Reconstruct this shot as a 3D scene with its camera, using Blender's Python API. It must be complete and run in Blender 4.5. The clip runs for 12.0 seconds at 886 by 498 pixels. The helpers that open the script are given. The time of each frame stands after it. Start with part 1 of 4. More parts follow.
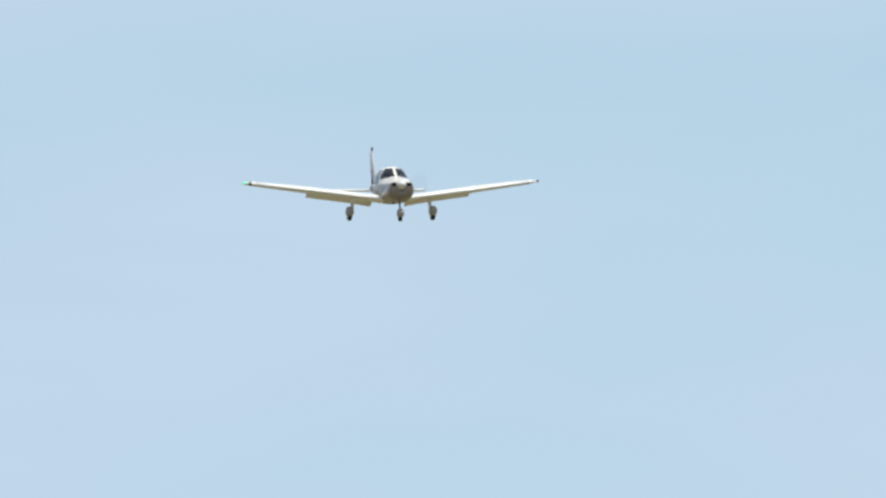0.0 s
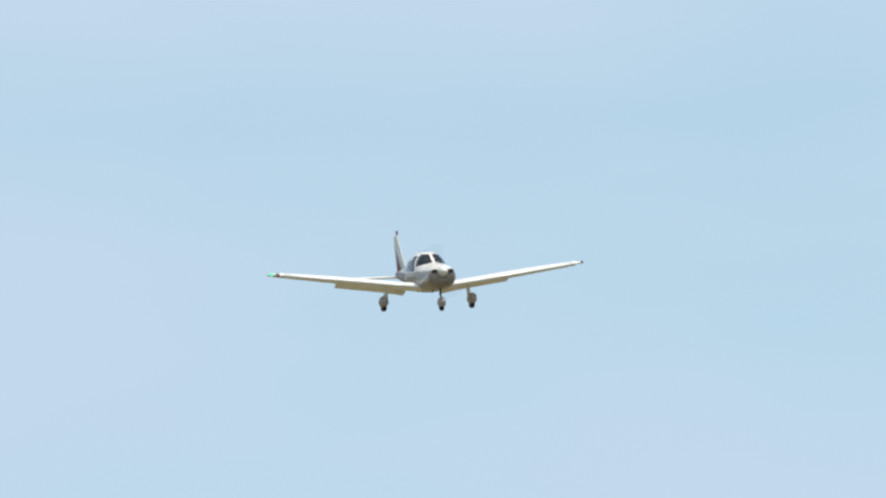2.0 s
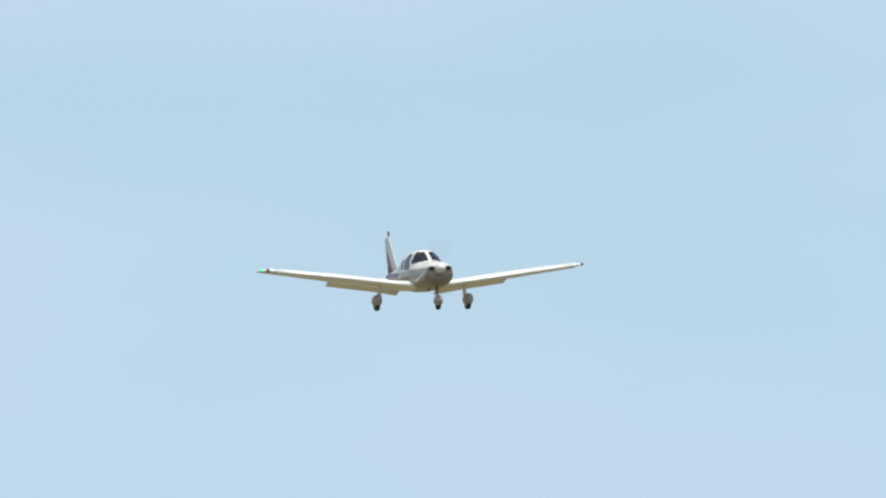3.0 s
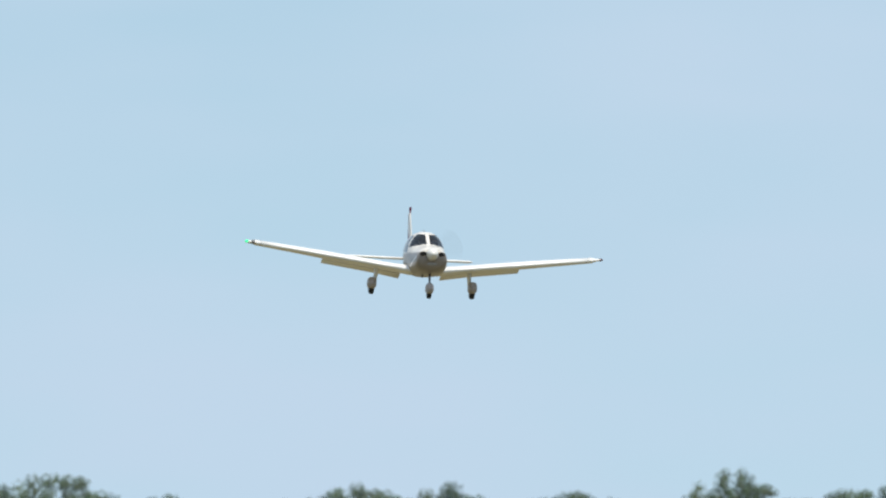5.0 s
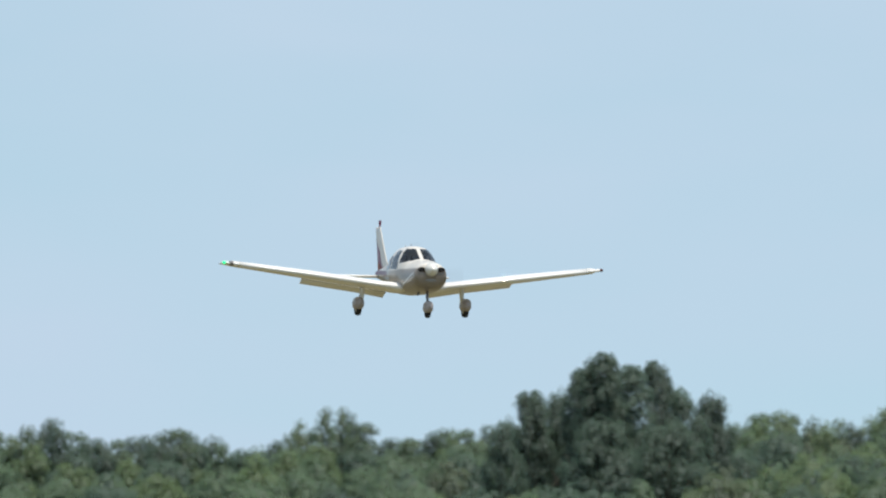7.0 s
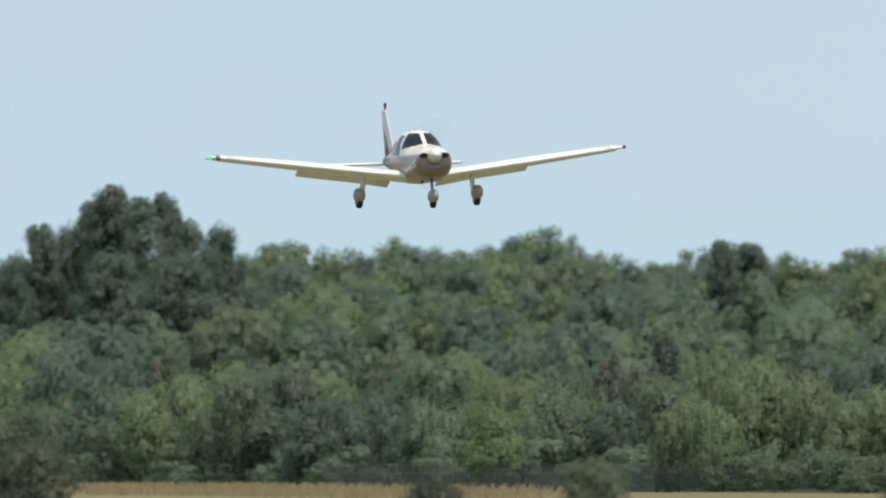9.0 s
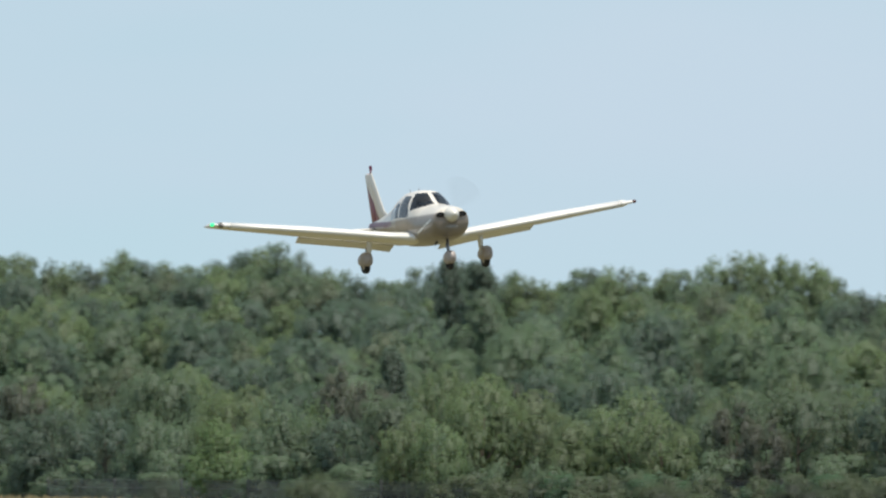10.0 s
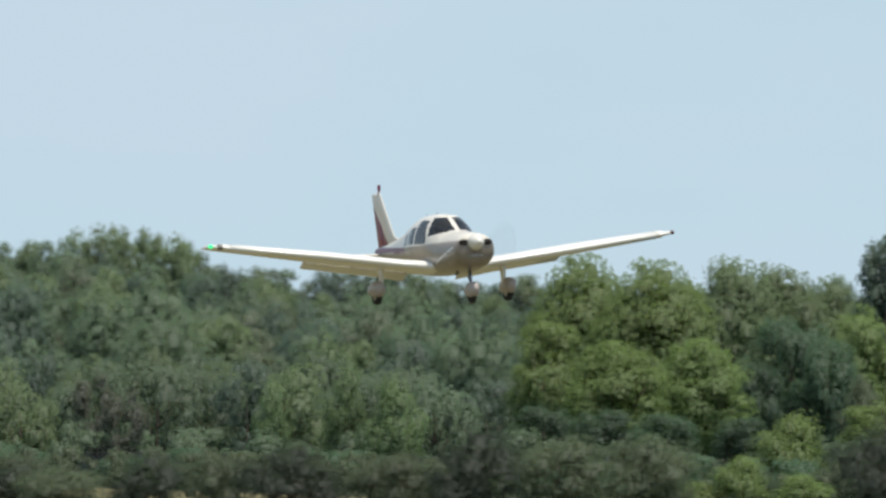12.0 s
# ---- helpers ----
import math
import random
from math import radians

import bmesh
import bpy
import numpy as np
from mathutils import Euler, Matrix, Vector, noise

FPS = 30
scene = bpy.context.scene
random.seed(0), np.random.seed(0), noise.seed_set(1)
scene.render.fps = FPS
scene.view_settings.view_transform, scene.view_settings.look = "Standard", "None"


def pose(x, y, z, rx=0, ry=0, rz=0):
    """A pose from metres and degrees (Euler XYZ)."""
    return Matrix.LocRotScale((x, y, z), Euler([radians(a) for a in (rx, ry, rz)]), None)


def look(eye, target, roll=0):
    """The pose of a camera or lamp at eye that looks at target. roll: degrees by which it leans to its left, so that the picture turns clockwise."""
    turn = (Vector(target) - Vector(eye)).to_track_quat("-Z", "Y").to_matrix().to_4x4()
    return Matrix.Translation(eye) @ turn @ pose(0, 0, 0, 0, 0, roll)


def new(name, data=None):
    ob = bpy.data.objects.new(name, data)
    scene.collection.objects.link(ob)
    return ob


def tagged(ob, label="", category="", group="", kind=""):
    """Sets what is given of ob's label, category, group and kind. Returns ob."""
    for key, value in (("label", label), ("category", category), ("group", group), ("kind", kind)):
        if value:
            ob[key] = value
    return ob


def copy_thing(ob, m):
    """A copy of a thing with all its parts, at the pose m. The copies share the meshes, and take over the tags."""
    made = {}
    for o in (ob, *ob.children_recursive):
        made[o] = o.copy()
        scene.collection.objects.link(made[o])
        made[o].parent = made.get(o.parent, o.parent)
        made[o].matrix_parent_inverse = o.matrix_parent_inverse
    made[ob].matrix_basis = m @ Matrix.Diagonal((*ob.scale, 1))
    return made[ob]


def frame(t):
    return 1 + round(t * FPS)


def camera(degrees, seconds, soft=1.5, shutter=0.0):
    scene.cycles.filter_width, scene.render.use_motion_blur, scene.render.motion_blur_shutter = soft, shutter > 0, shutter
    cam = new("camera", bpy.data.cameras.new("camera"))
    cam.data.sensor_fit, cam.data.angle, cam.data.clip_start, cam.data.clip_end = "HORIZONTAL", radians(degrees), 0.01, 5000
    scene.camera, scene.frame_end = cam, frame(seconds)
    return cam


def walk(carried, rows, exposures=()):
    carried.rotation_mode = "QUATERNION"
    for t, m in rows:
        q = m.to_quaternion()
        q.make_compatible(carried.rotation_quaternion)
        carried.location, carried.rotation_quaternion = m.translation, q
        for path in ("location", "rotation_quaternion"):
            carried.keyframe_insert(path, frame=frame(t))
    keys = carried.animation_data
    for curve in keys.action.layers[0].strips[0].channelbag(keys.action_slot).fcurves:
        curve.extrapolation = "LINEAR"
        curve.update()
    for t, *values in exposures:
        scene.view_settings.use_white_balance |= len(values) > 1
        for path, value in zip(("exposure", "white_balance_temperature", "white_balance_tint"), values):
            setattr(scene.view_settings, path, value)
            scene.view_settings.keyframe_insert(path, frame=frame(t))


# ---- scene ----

# ---------------------------------------------------------------- camera
# A long lens on a tripod-high eye at the airfield's edge; the world's +Y looks down the approach.
FOCAL = 40000.0          # picture widths are 1568 of these units' grid
MID = 1650.0             # bearing grid value that lies on +Y
EYE = Vector((0.0, 0.0, 1.7))
SECONDS = 12.0
cam = camera(math.degrees(2 * math.atan(784.0 / FOCAL)), SECONDS, soft=2.1, shutter=0.2)
cam.data.dof.use_dof, cam.data.dof.focus_distance, cam.data.dof.aperture_fstop = True, 620.0, 4.0


def aim(azimuth, elevation, roll):
    a, e = radians(azimuth), radians(elevation)
    way = Vector((math.sin(a) * math.cos(e), math.cos(a) * math.cos(e), math.sin(e)))
    return look(EYE, EYE + way * 1000.0, roll)


# seconds, azimuth, elevation, roll (degrees)
CAMERA_ROWS = [
    (0, -5.03125, 1.23138, -0.40),
    (0.5, -4.93821, 1.18745, -0.40),
    (1, -4.79673, 1.20031, -0.40),
    (1.5, -4.61452, 1.28033, -0.40),
    (2, -4.42456, 1.34138, -0.40),
    (2.5, -4.23124, 1.33409, -0.40),
    (3, -4.01828, 1.27414, -0.40),
    (3.2, -3.92938, 1.23367, -0.40),
    (4.8, -3.17366, 1.11009, -0.53),
    (5, -3.12259, 1.09051, -0.48),
    (5.5, -2.96782, 1.04154, -0.19),
    (6, -2.75184, 1.03251, 0.19),
    (6.5, -2.48432, 1.01761, 0.36),
    (6.7, -2.36958, 0.99031, 0.16),
    (8.3, -1.38087, 0.57264, -0.65),
    (8.5, -1.24045, 0.52139, -0.79),
    (9, -0.87492, 0.48858, -0.90),
    (9.5, -0.53035, 0.51555, -0.73),
    (10, -0.18541, 0.52396, -0.20),
    (10.5, 0.23217, 0.51810, 0.46),
    (11, 0.65001, 0.50281, 0.27),
    (11.5, 1.03961, 0.48481, 0.64),
    (12, 1.43076, 0.46135, 0.74),
]
EXPOSURES = [(0.0, 0.02, 6500, 10), (2.0, 0.05, 6500, 10), (4.8, 0.03, 6500, 10), (6.7, 0.0, 6500, 10), (8.3, 0.04, 6850, 10), (12.0, 0.04, 6850, 10)]
walk(cam, [(t, aim(a, e, r)) for t, a, e, r in CAMERA_ROWS], EXPOSURES)

# ---------------------------------------------------------------- light
SUN_WAY = Vector((0.20, -0.17, 0.96)).normalized()      # towards the sun
sun_elev = math.asin(SUN_WAY.z)
sun_turn = math.atan2(SUN_WAY.x, SUN_WAY.y)
sun = new("sun", bpy.data.lights.new("sun", "SUN"))
sun.data.energy, sun.data.angle, sun.data.color = 3.7, radians(0.53), (1.0, 0.955, 0.88)
sun.matrix_basis = look(SUN_WAY * 900.0, (0, 0, 0))

world = bpy.data.worlds.new("summer_sky")
scene.world = world
world.use_nodes = True
wn, wl = world.node_tree.nodes, world.node_tree.links
wn.clear()
w_out = wn.new("ShaderNodeOutputWorld")
w_bg = wn.new("ShaderNodeBackground")
w_bg.inputs["Strength"].default_value = 0.1535
w_sky = wn.new("ShaderNodeTexSky")
w_sky.sky_type = "NISHITA"
w_sky.sun_disc = False
w_sky.sun_elevation, w_sky.sun_rotation = sun_elev, sun_turn
w_sky.air_density, w_sky.dust_density, w_sky.ozone_density = 1.0, 0.6, 2.0
w_tc = wn.new("ShaderNodeTexCoord")
w_lift = wn.new("ShaderNodeVectorMath")                 # clear air low down: the sky's colour some way above the horizon
w_lift.operation = "ADD"
w_lift.inputs[1].default_value = (0, 0, 0.16)
w_map = wn.new("ShaderNodeMapping")                     # thin haze streaks, long and flat
w_map.inputs["Scale"].default_value = (26, 26, 95)
w_noise = wn.new("ShaderNodeTexNoise")
w_noise.inputs["Scale"].default_value = 1.0
w_noise.inputs["Detail"].default_value = 3.0
w_ramp = wn.new("ShaderNodeMapRange")
w_ramp.inputs["From Min"].default_value, w_ramp.inputs["From Max"].default_value = 0.28, 0.66
w_ramp.inputs["To Max"].default_value = 1.0
w_mix = wn.new("ShaderNodeMix")
w_mix.data_type = "RGBA"
w_mix.inputs["B"].default_value = (3.40, 4.34, 5.28, 1)
w_tint = wn.new("ShaderNodeMix")
w_tint.data_type, w_tint.blend_type = "RGBA", "MULTIPLY"
w_tint.inputs["Factor"].default_value = 1.0
w_tint.inputs["B"].default_value = (1.19, 1.12, 0.94, 1)
wl.new(w_tc.outputs["Generated"], w_lift.inputs[0])
wl.new(w_lift.outputs[0], w_sky.inputs["Vector"])
wl.new(w_tc.outputs["Generated"], w_map.inputs["Vector"])
wl.new(w_map.outputs[0], w_noise.inputs["Vector"])
wl.new(w_noise.outputs["Fac"], w_ramp.inputs["Value"])
wl.new(w_sky.outputs[0], w_tint.inputs["A"])
wl.new(w_tint.outputs["Result"], w_mix.inputs["A"])
wl.new(w_ramp.outputs[0], w_mix.inputs["Factor"])
wl.new(w_mix.outputs["Result"], w_bg.inputs["Color"])
wl.new(w_bg.outputs[0], w_out.inputs[0])


# ---------------------------------------------------------------- materials
def material(name, rgb, rough=0.5, metal=0.0, emit=None, power=0.0, coat=0.0):
    m = bpy.data.materials.new(name)
    m.use_nodes = True
    b = m.node_tree.nodes["Principled BSDF"]
    b.inputs["Base Color"].default_value = (*rgb, 1)
    b.inputs["Roughness"].default_value = rough
    b.inputs["Metallic"].default_value = metal
    b.inputs["Coat Weight"].default_value = coat
    if emit:
        b.inputs["Emission Color"].default_value = (*emit, 1)
        b.inputs["Emission Strength"].default_value = power
    return m


def node(m, kind, **values):
    n = m.node_tree.nodes.new(kind)
    for k, v in values.items():
        n.inputs[k].default_value = v
    return n


def worn(m, scale, dark=0.8, bump=0.0, coarse=0.0):
    """Two scales of dirt over a material's own base colour, and a little relief."""
    t = m.node_tree
    b = t.nodes["Principled BSDF"]
    tc = node(m, "ShaderNodeTexCoord")
    n1 = node(m, "ShaderNodeTexNoise", Scale=scale, Detail=6.0, Roughness=0.65)
    n2 = node(m, "ShaderNodeTexNoise", Scale=coarse or scale * 0.17, Detail=3.0)
    t.links.new(tc.outputs["Object"], n1.inputs["Vector"])
    t.links.new(tc.outputs["Object"], n2.inputs["Vector"])
    add = node(m, "ShaderNodeMath")
    t.links.new(n1.outputs["Fac"], add.inputs[0])
    t.links.new(n2.outputs["Fac"], add.inputs[1])
    r = node(m, "ShaderNodeMapRange")
    r.inputs["From Min"].default_value, r.inputs["From Max"].default_value = 0.7, 1.25
    r.inputs["To Min"].default_value, r.inputs["To Max"].default_value = dark, 1.0
    t.links.new(add.outputs[0], r.inputs["Value"])
    mul = node(m, "ShaderNodeMix")
    mul.data_type, mul.blend_type = "RGBA", "MULTIPLY"
    mul.inputs["Factor"].default_value = 1.0
    src = b.inputs["Base Color"]
    if src.is_linked:
        t.links.new(src.links[0].from_socket, mul.inputs["A"])
    else:
        mul.inputs["A"].default_value = src.default_value
    t.links.new(r.outputs[0], mul.inputs["B"])
    t.links.new(mul.outputs["Result"], b.inputs["Base Color"])
    if bump:
        bu = node(m, "ShaderNodeBump", Strength=bump, Distance=0.02)
        t.links.new(n1.outputs["Fac"], bu.inputs["Height"])
        t.links.new(bu.outputs[0], b.inputs["Normal"])
    return m


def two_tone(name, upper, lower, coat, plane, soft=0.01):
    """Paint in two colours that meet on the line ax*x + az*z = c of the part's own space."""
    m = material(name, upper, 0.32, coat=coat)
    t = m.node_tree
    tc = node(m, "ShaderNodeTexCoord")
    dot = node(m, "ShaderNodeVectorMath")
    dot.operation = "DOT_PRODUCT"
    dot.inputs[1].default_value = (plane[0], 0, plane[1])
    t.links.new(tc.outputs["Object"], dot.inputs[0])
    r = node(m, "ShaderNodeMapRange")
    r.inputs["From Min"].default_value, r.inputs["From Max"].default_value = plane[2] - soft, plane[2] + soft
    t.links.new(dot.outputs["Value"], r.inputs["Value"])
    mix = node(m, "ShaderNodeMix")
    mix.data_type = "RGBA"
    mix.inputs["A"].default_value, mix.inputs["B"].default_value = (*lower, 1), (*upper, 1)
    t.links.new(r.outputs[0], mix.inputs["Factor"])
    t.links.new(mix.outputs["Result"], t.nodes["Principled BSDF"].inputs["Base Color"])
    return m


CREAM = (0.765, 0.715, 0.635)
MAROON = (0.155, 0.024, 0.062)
# lower livery tone, darkened to carry the shade on the body's flanks
TAUPE_AND_SHADE = (0.275, 0.232, 0.190)
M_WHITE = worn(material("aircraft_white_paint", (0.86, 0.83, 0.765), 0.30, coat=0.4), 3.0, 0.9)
# below the line: part taupe livery, part shade put into the paint
M_BODY = worn(two_tone("fuselage_paint_and_shade", CREAM, TAUPE_AND_SHADE, 0.3, (-0.02, 1.0, 0.395), 0.03), 3.0, 0.84)
M_FIN = worn(two_tone("fin_paint", (0.64, 0.605, 0.545), MAROON, 0.3, (1.0, 1.125, -3.74)), 3.0, 0.86)
M_MAROON = worn(material("maroon_trim_paint", MAROON, 0.35), 4.0, 0.8)
M_STRIPE = worn(material("pale_stripe_paint", (0.80, 0.78, 0.75), 0.3), 4.0, 0.9)
# greyed so the paint carries the shade under wing and nose
M_FAIRING = worn(material("fairing_paint_shaded", (0.42, 0.365, 0.335), 0.4), 5.0, 0.8)
M_METAL = worn(material("bare_aluminium", (0.55, 0.55, 0.56), 0.35, 0.9), 9.0, 0.75)
M_STEEL = worn(material("dull_steel", (0.22, 0.22, 0.23), 0.45, 0.7), 12.0, 0.7)
M_RUBBER = worn(material("tyre_rubber", (0.018, 0.018, 0.019), 0.8), 20.0, 0.6, 0.3)
M_INTAKE_SHADE = material("intake_shade_black", (0.03, 0.028, 0.027), 0.85)
M_SEAT = worn(material("dark_cabin_cloth", (0.13, 0.12, 0.13), 0.9), 25.0, 0.7)
M_PANEL = worn(material("instrument_panel_black", (0.02, 0.02, 0.022), 0.6), 25.0, 0.7)
M_SPIN = worn(material("spinner_polished_paint", (0.80, 0.77, 0.70), 0.25, coat=0.5), 5.0, 0.88)
M_GREEN = material("green_lamp", (0.02, 0.35, 0.18), 0.2, emit=(0.02, 0.62, 0.22), power=1.7)
M_RED_LENS = material("red_lamp_lens", (0.10, 0.03, 0.03), 0.25)
M_BEACON = material("red_flash", (0.5, 0.05, 0.04), 0.3, emit=(1.0, 0.09, 0.05), power=34.0)
M_SMOKED = material("smoked_lamp_window", (0.20, 0.185, 0.17), 0.3)
M_LAMP_GLASS = material("landing_lamp_glass", (0.30, 0.28, 0.25), 0.5, 0.0)


def clear_pane(name, tint, gloss=0.08):
    m = bpy.data.materials.new(name)
    m.use_nodes = True
    t = m.node_tree
    t.nodes.clear()
    out = node(m, "ShaderNodeOutputMaterial")
    tr = node(m, "ShaderNodeBsdfTransparent", Color=(*tint, 1))
    gl = node(m, "ShaderNodeBsdfGlossy", Color=(0.9, 0.9, 0.9, 1), Roughness=0.04)
    fr = node(m, "ShaderNodeFresnel", IOR=1.5)
    mix = node(m, "ShaderNodeMixShader")
    t.links.new(fr.outputs[0], mix.inputs[0])
    t.links.new(tr.outputs[0], mix.inputs[1])
    t.links.new(gl.outputs[0], mix.inputs[2])
    t.links.new(mix.outputs[0], out.inputs[0])
    return m


M_GLASS = clear_pane("tinted_perspex", (0.72, 0.70, 0.74))


def swept(name, rgb, cover):
    """A blade too quick to be seen: dark metal that covers only part of what lies behind it."""
    m = bpy.data.materials.new(name)
    m.use_nodes = True
    t = m.node_tree
    b = t.nodes["Principled BSDF"]
    b.inputs["Base Color"].default_value = (*rgb, 1)
    b.inputs["Roughness"].default_value = 0.9
    b.inputs["Specular IOR Level"].default_value = 0.1
    b.inputs["Alpha"].default_value = cover
    return m


M_BLADE = swept("whirling_blade", (0.05, 0.05, 0.055), 0.05)


def foliage(name, rgb, spread, through_light=0.58, porous=0.37, haze_gloss_part=0.024):
    m = bpy.data.materials.new(name)
    m.use_nodes = True
    t = m.node_tree
    t.nodes.clear()
    out = node(m, "ShaderNodeOutputMaterial")
    geo = node(m, "ShaderNodeNewGeometry")
    info = node(m, "ShaderNodeObjectInfo")
    tc = node(m, "ShaderNodeTexCoord")
    clumps = node(m, "ShaderNodeTexNoise", Scale=0.55, Detail=3.0)
    crowns = node(m, "ShaderNodeTexNoise", Scale=0.2, Detail=1.0)
    t.links.new(tc.outputs["Object"], clumps.inputs["Vector"])
    t.links.new(tc.outputs["Object"], crowns.inputs["Vector"])
    big = node(m, "ShaderNodeMath")
    big.operation = "MULTIPLY_ADD"
    big.inputs[1].default_value, big.inputs[2].default_value = 1.6, -0.8
    t.links.new(crowns.outputs["Fac"], big.inputs[0])
    both = node(m, "ShaderNodeMath")
    t.links.new(clumps.outputs["Fac"], both.inputs[0])
    t.links.new(big.outputs[0], both.inputs[1])
    hsv = node(m, "ShaderNodeHueSaturation", Color=(*rgb, 1))
    damp = node(m, "ShaderNodeMath")
    damp.operation = "MULTIPLY"
    damp.inputs[1].default_value = 0.15
    t.links.new(geo.outputs["Random Per Island"], damp.inputs[0])
    add = node(m, "ShaderNodeMath")
    t.links.new(damp.outputs[0], add.inputs[0])
    t.links.new(both.outputs[0], add.inputs[1])
    add2 = node(m, "ShaderNodeMath")
    t.links.new(add.outputs[0], add2.inputs[0])
    t.links.new(info.outputs["Random"], add2.inputs[1])
    val = node(m, "ShaderNodeMapRange")
    val.inputs["From Min"].default_value, val.inputs["From Max"].default_value = 0.4, 1.85
    val.inputs["To Min"].default_value, val.inputs["To Max"].default_value = 1 - spread, 1 + spread
    t.links.new(add2.outputs[0], val.inputs["Value"])
    t.links.new(val.outputs[0], hsv.inputs["Value"])
    hue = node(m, "ShaderNodeMapRange")
    hue.inputs["To Min"].default_value, hue.inputs["To Max"].default_value = 0.496, 0.509
    t.links.new(info.outputs["Random"], hue.inputs["Value"])
    t.links.new(hue.outputs[0], hsv.inputs["Hue"])
    dif = node(m, "ShaderNodeBsdfDiffuse")
    tra = node(m, "ShaderNodeBsdfTranslucent")
    mix = node(m, "ShaderNodeMixShader")
    mix.inputs[0].default_value = through_light
    t.links.new(hsv.outputs[0], dif.inputs["Color"])
    t.links.new(hsv.outputs[0], tra.inputs["Color"])
    t.links.new(dif.outputs[0], mix.inputs[1])
    t.links.new(tra.outputs[0], mix.inputs[2])
    # leaf gloss whose bluish reflection also stands in for distant haze
    haze_gloss = node(m, "ShaderNodeBsdfGlossy", Color=(0.9, 0.92, 1.0, 1), Roughness=0.62)
    hazed = node(m, "ShaderNodeMixShader")
    hazed.inputs[0].default_value = haze_gloss_part
    t.links.new(mix.outputs[0], hazed.inputs[1])
    t.links.new(haze_gloss.outputs[0], hazed.inputs[2])
    # a clump of leaves is porous
    gap = node(m, "ShaderNodeBsdfTransparent")
    clump = node(m, "ShaderNodeMixShader")
    clump.inputs[0].default_value = porous
    t.links.new(hazed.outputs[0], clump.inputs[1])
    t.links.new(gap.outputs[0], clump.inputs[2])
    t.links.new(clump.outputs[0], out.inputs[0])
    return m


M_LEAF = {
    "mid": foliage("leaves_mid_green", (0.136, 0.196, 0.116), 0.22),
    "light": foliage("leaves_light_green", (0.160, 0.222, 0.106), 0.22),
    "dark": foliage("leaves_dark_green", (0.100, 0.152, 0.104), 0.22),
    "olive": foliage("leaves_grey_olive", (0.140, 0.174, 0.108), 0.22),
    "fresh": foliage("leaves_fresh_yellow_green", (0.174, 0.252, 0.078), 0.13, 0.55, 0.42),
    "scrub": foliage("leaves_brown_green_scrub", (0.114, 0.150, 0.082), 0.28),
    "spring": foliage("leaves_bright_green", (0.156, 0.230, 0.098), 0.15),
    "gorse": foliage("leaves_dark_gorse", (0.055, 0.078, 0.046), 0.25),
    "russet": foliage("half_bare_brown_twigs", (0.128, 0.146, 0.102), 0.22),
    "deep": foliage("leaves_deep_green", (0.080, 0.142, 0.076), 0.28),
}
M_INNER = {                                              # the same leaves packed close inside the crown
    "mid": foliage("inner_leaves_mid_green", (0.136, 0.196, 0.116), 0.22, porous=0.2),
    "light": foliage("inner_leaves_light_green", (0.160, 0.222, 0.106), 0.22, porous=0.2),
    "dark": foliage("inner_leaves_dark_green", (0.100, 0.152, 0.104), 0.22, porous=0.2),
    "olive": foliage("inner_leaves_grey_olive", (0.140, 0.174, 0.108), 0.22, porous=0.2),
    "fresh": foliage("inner_leaves_fresh_green", (0.174, 0.252, 0.078), 0.13, 0.55, 0.25),
    "scrub": foliage("inner_leaves_scrub", (0.114, 0.150, 0.082), 0.28, porous=0.2),
    "spring": foliage("inner_leaves_bright_green", (0.156, 0.230, 0.098), 0.15, porous=0.2),
    "gorse": foliage("inner_leaves_gorse", (0.055, 0.078, 0.046), 0.25, porous=0.1),
    "russet": foliage("inner_brown_twigs", (0.128, 0.146, 0.102), 0.22, porous=0.2),
    "deep": foliage("inner_leaves_deep_green", (0.080, 0.142, 0.076), 0.28, porous=0.2),
}
M_BARK = worn(material("grey_brown_bark", (0.11, 0.085, 0.065), 0.9), 6.0, 0.5, 0.6)
M_STRAW = foliage("dry_straw_grass", (0.215, 0.184, 0.110), 0.35, 0.3, 0.0, 0.0)
M_POST = worn(material("galvanised_fence", (0.075, 0.08, 0.08), 0.55, 0.5), 9.0, 0.6)


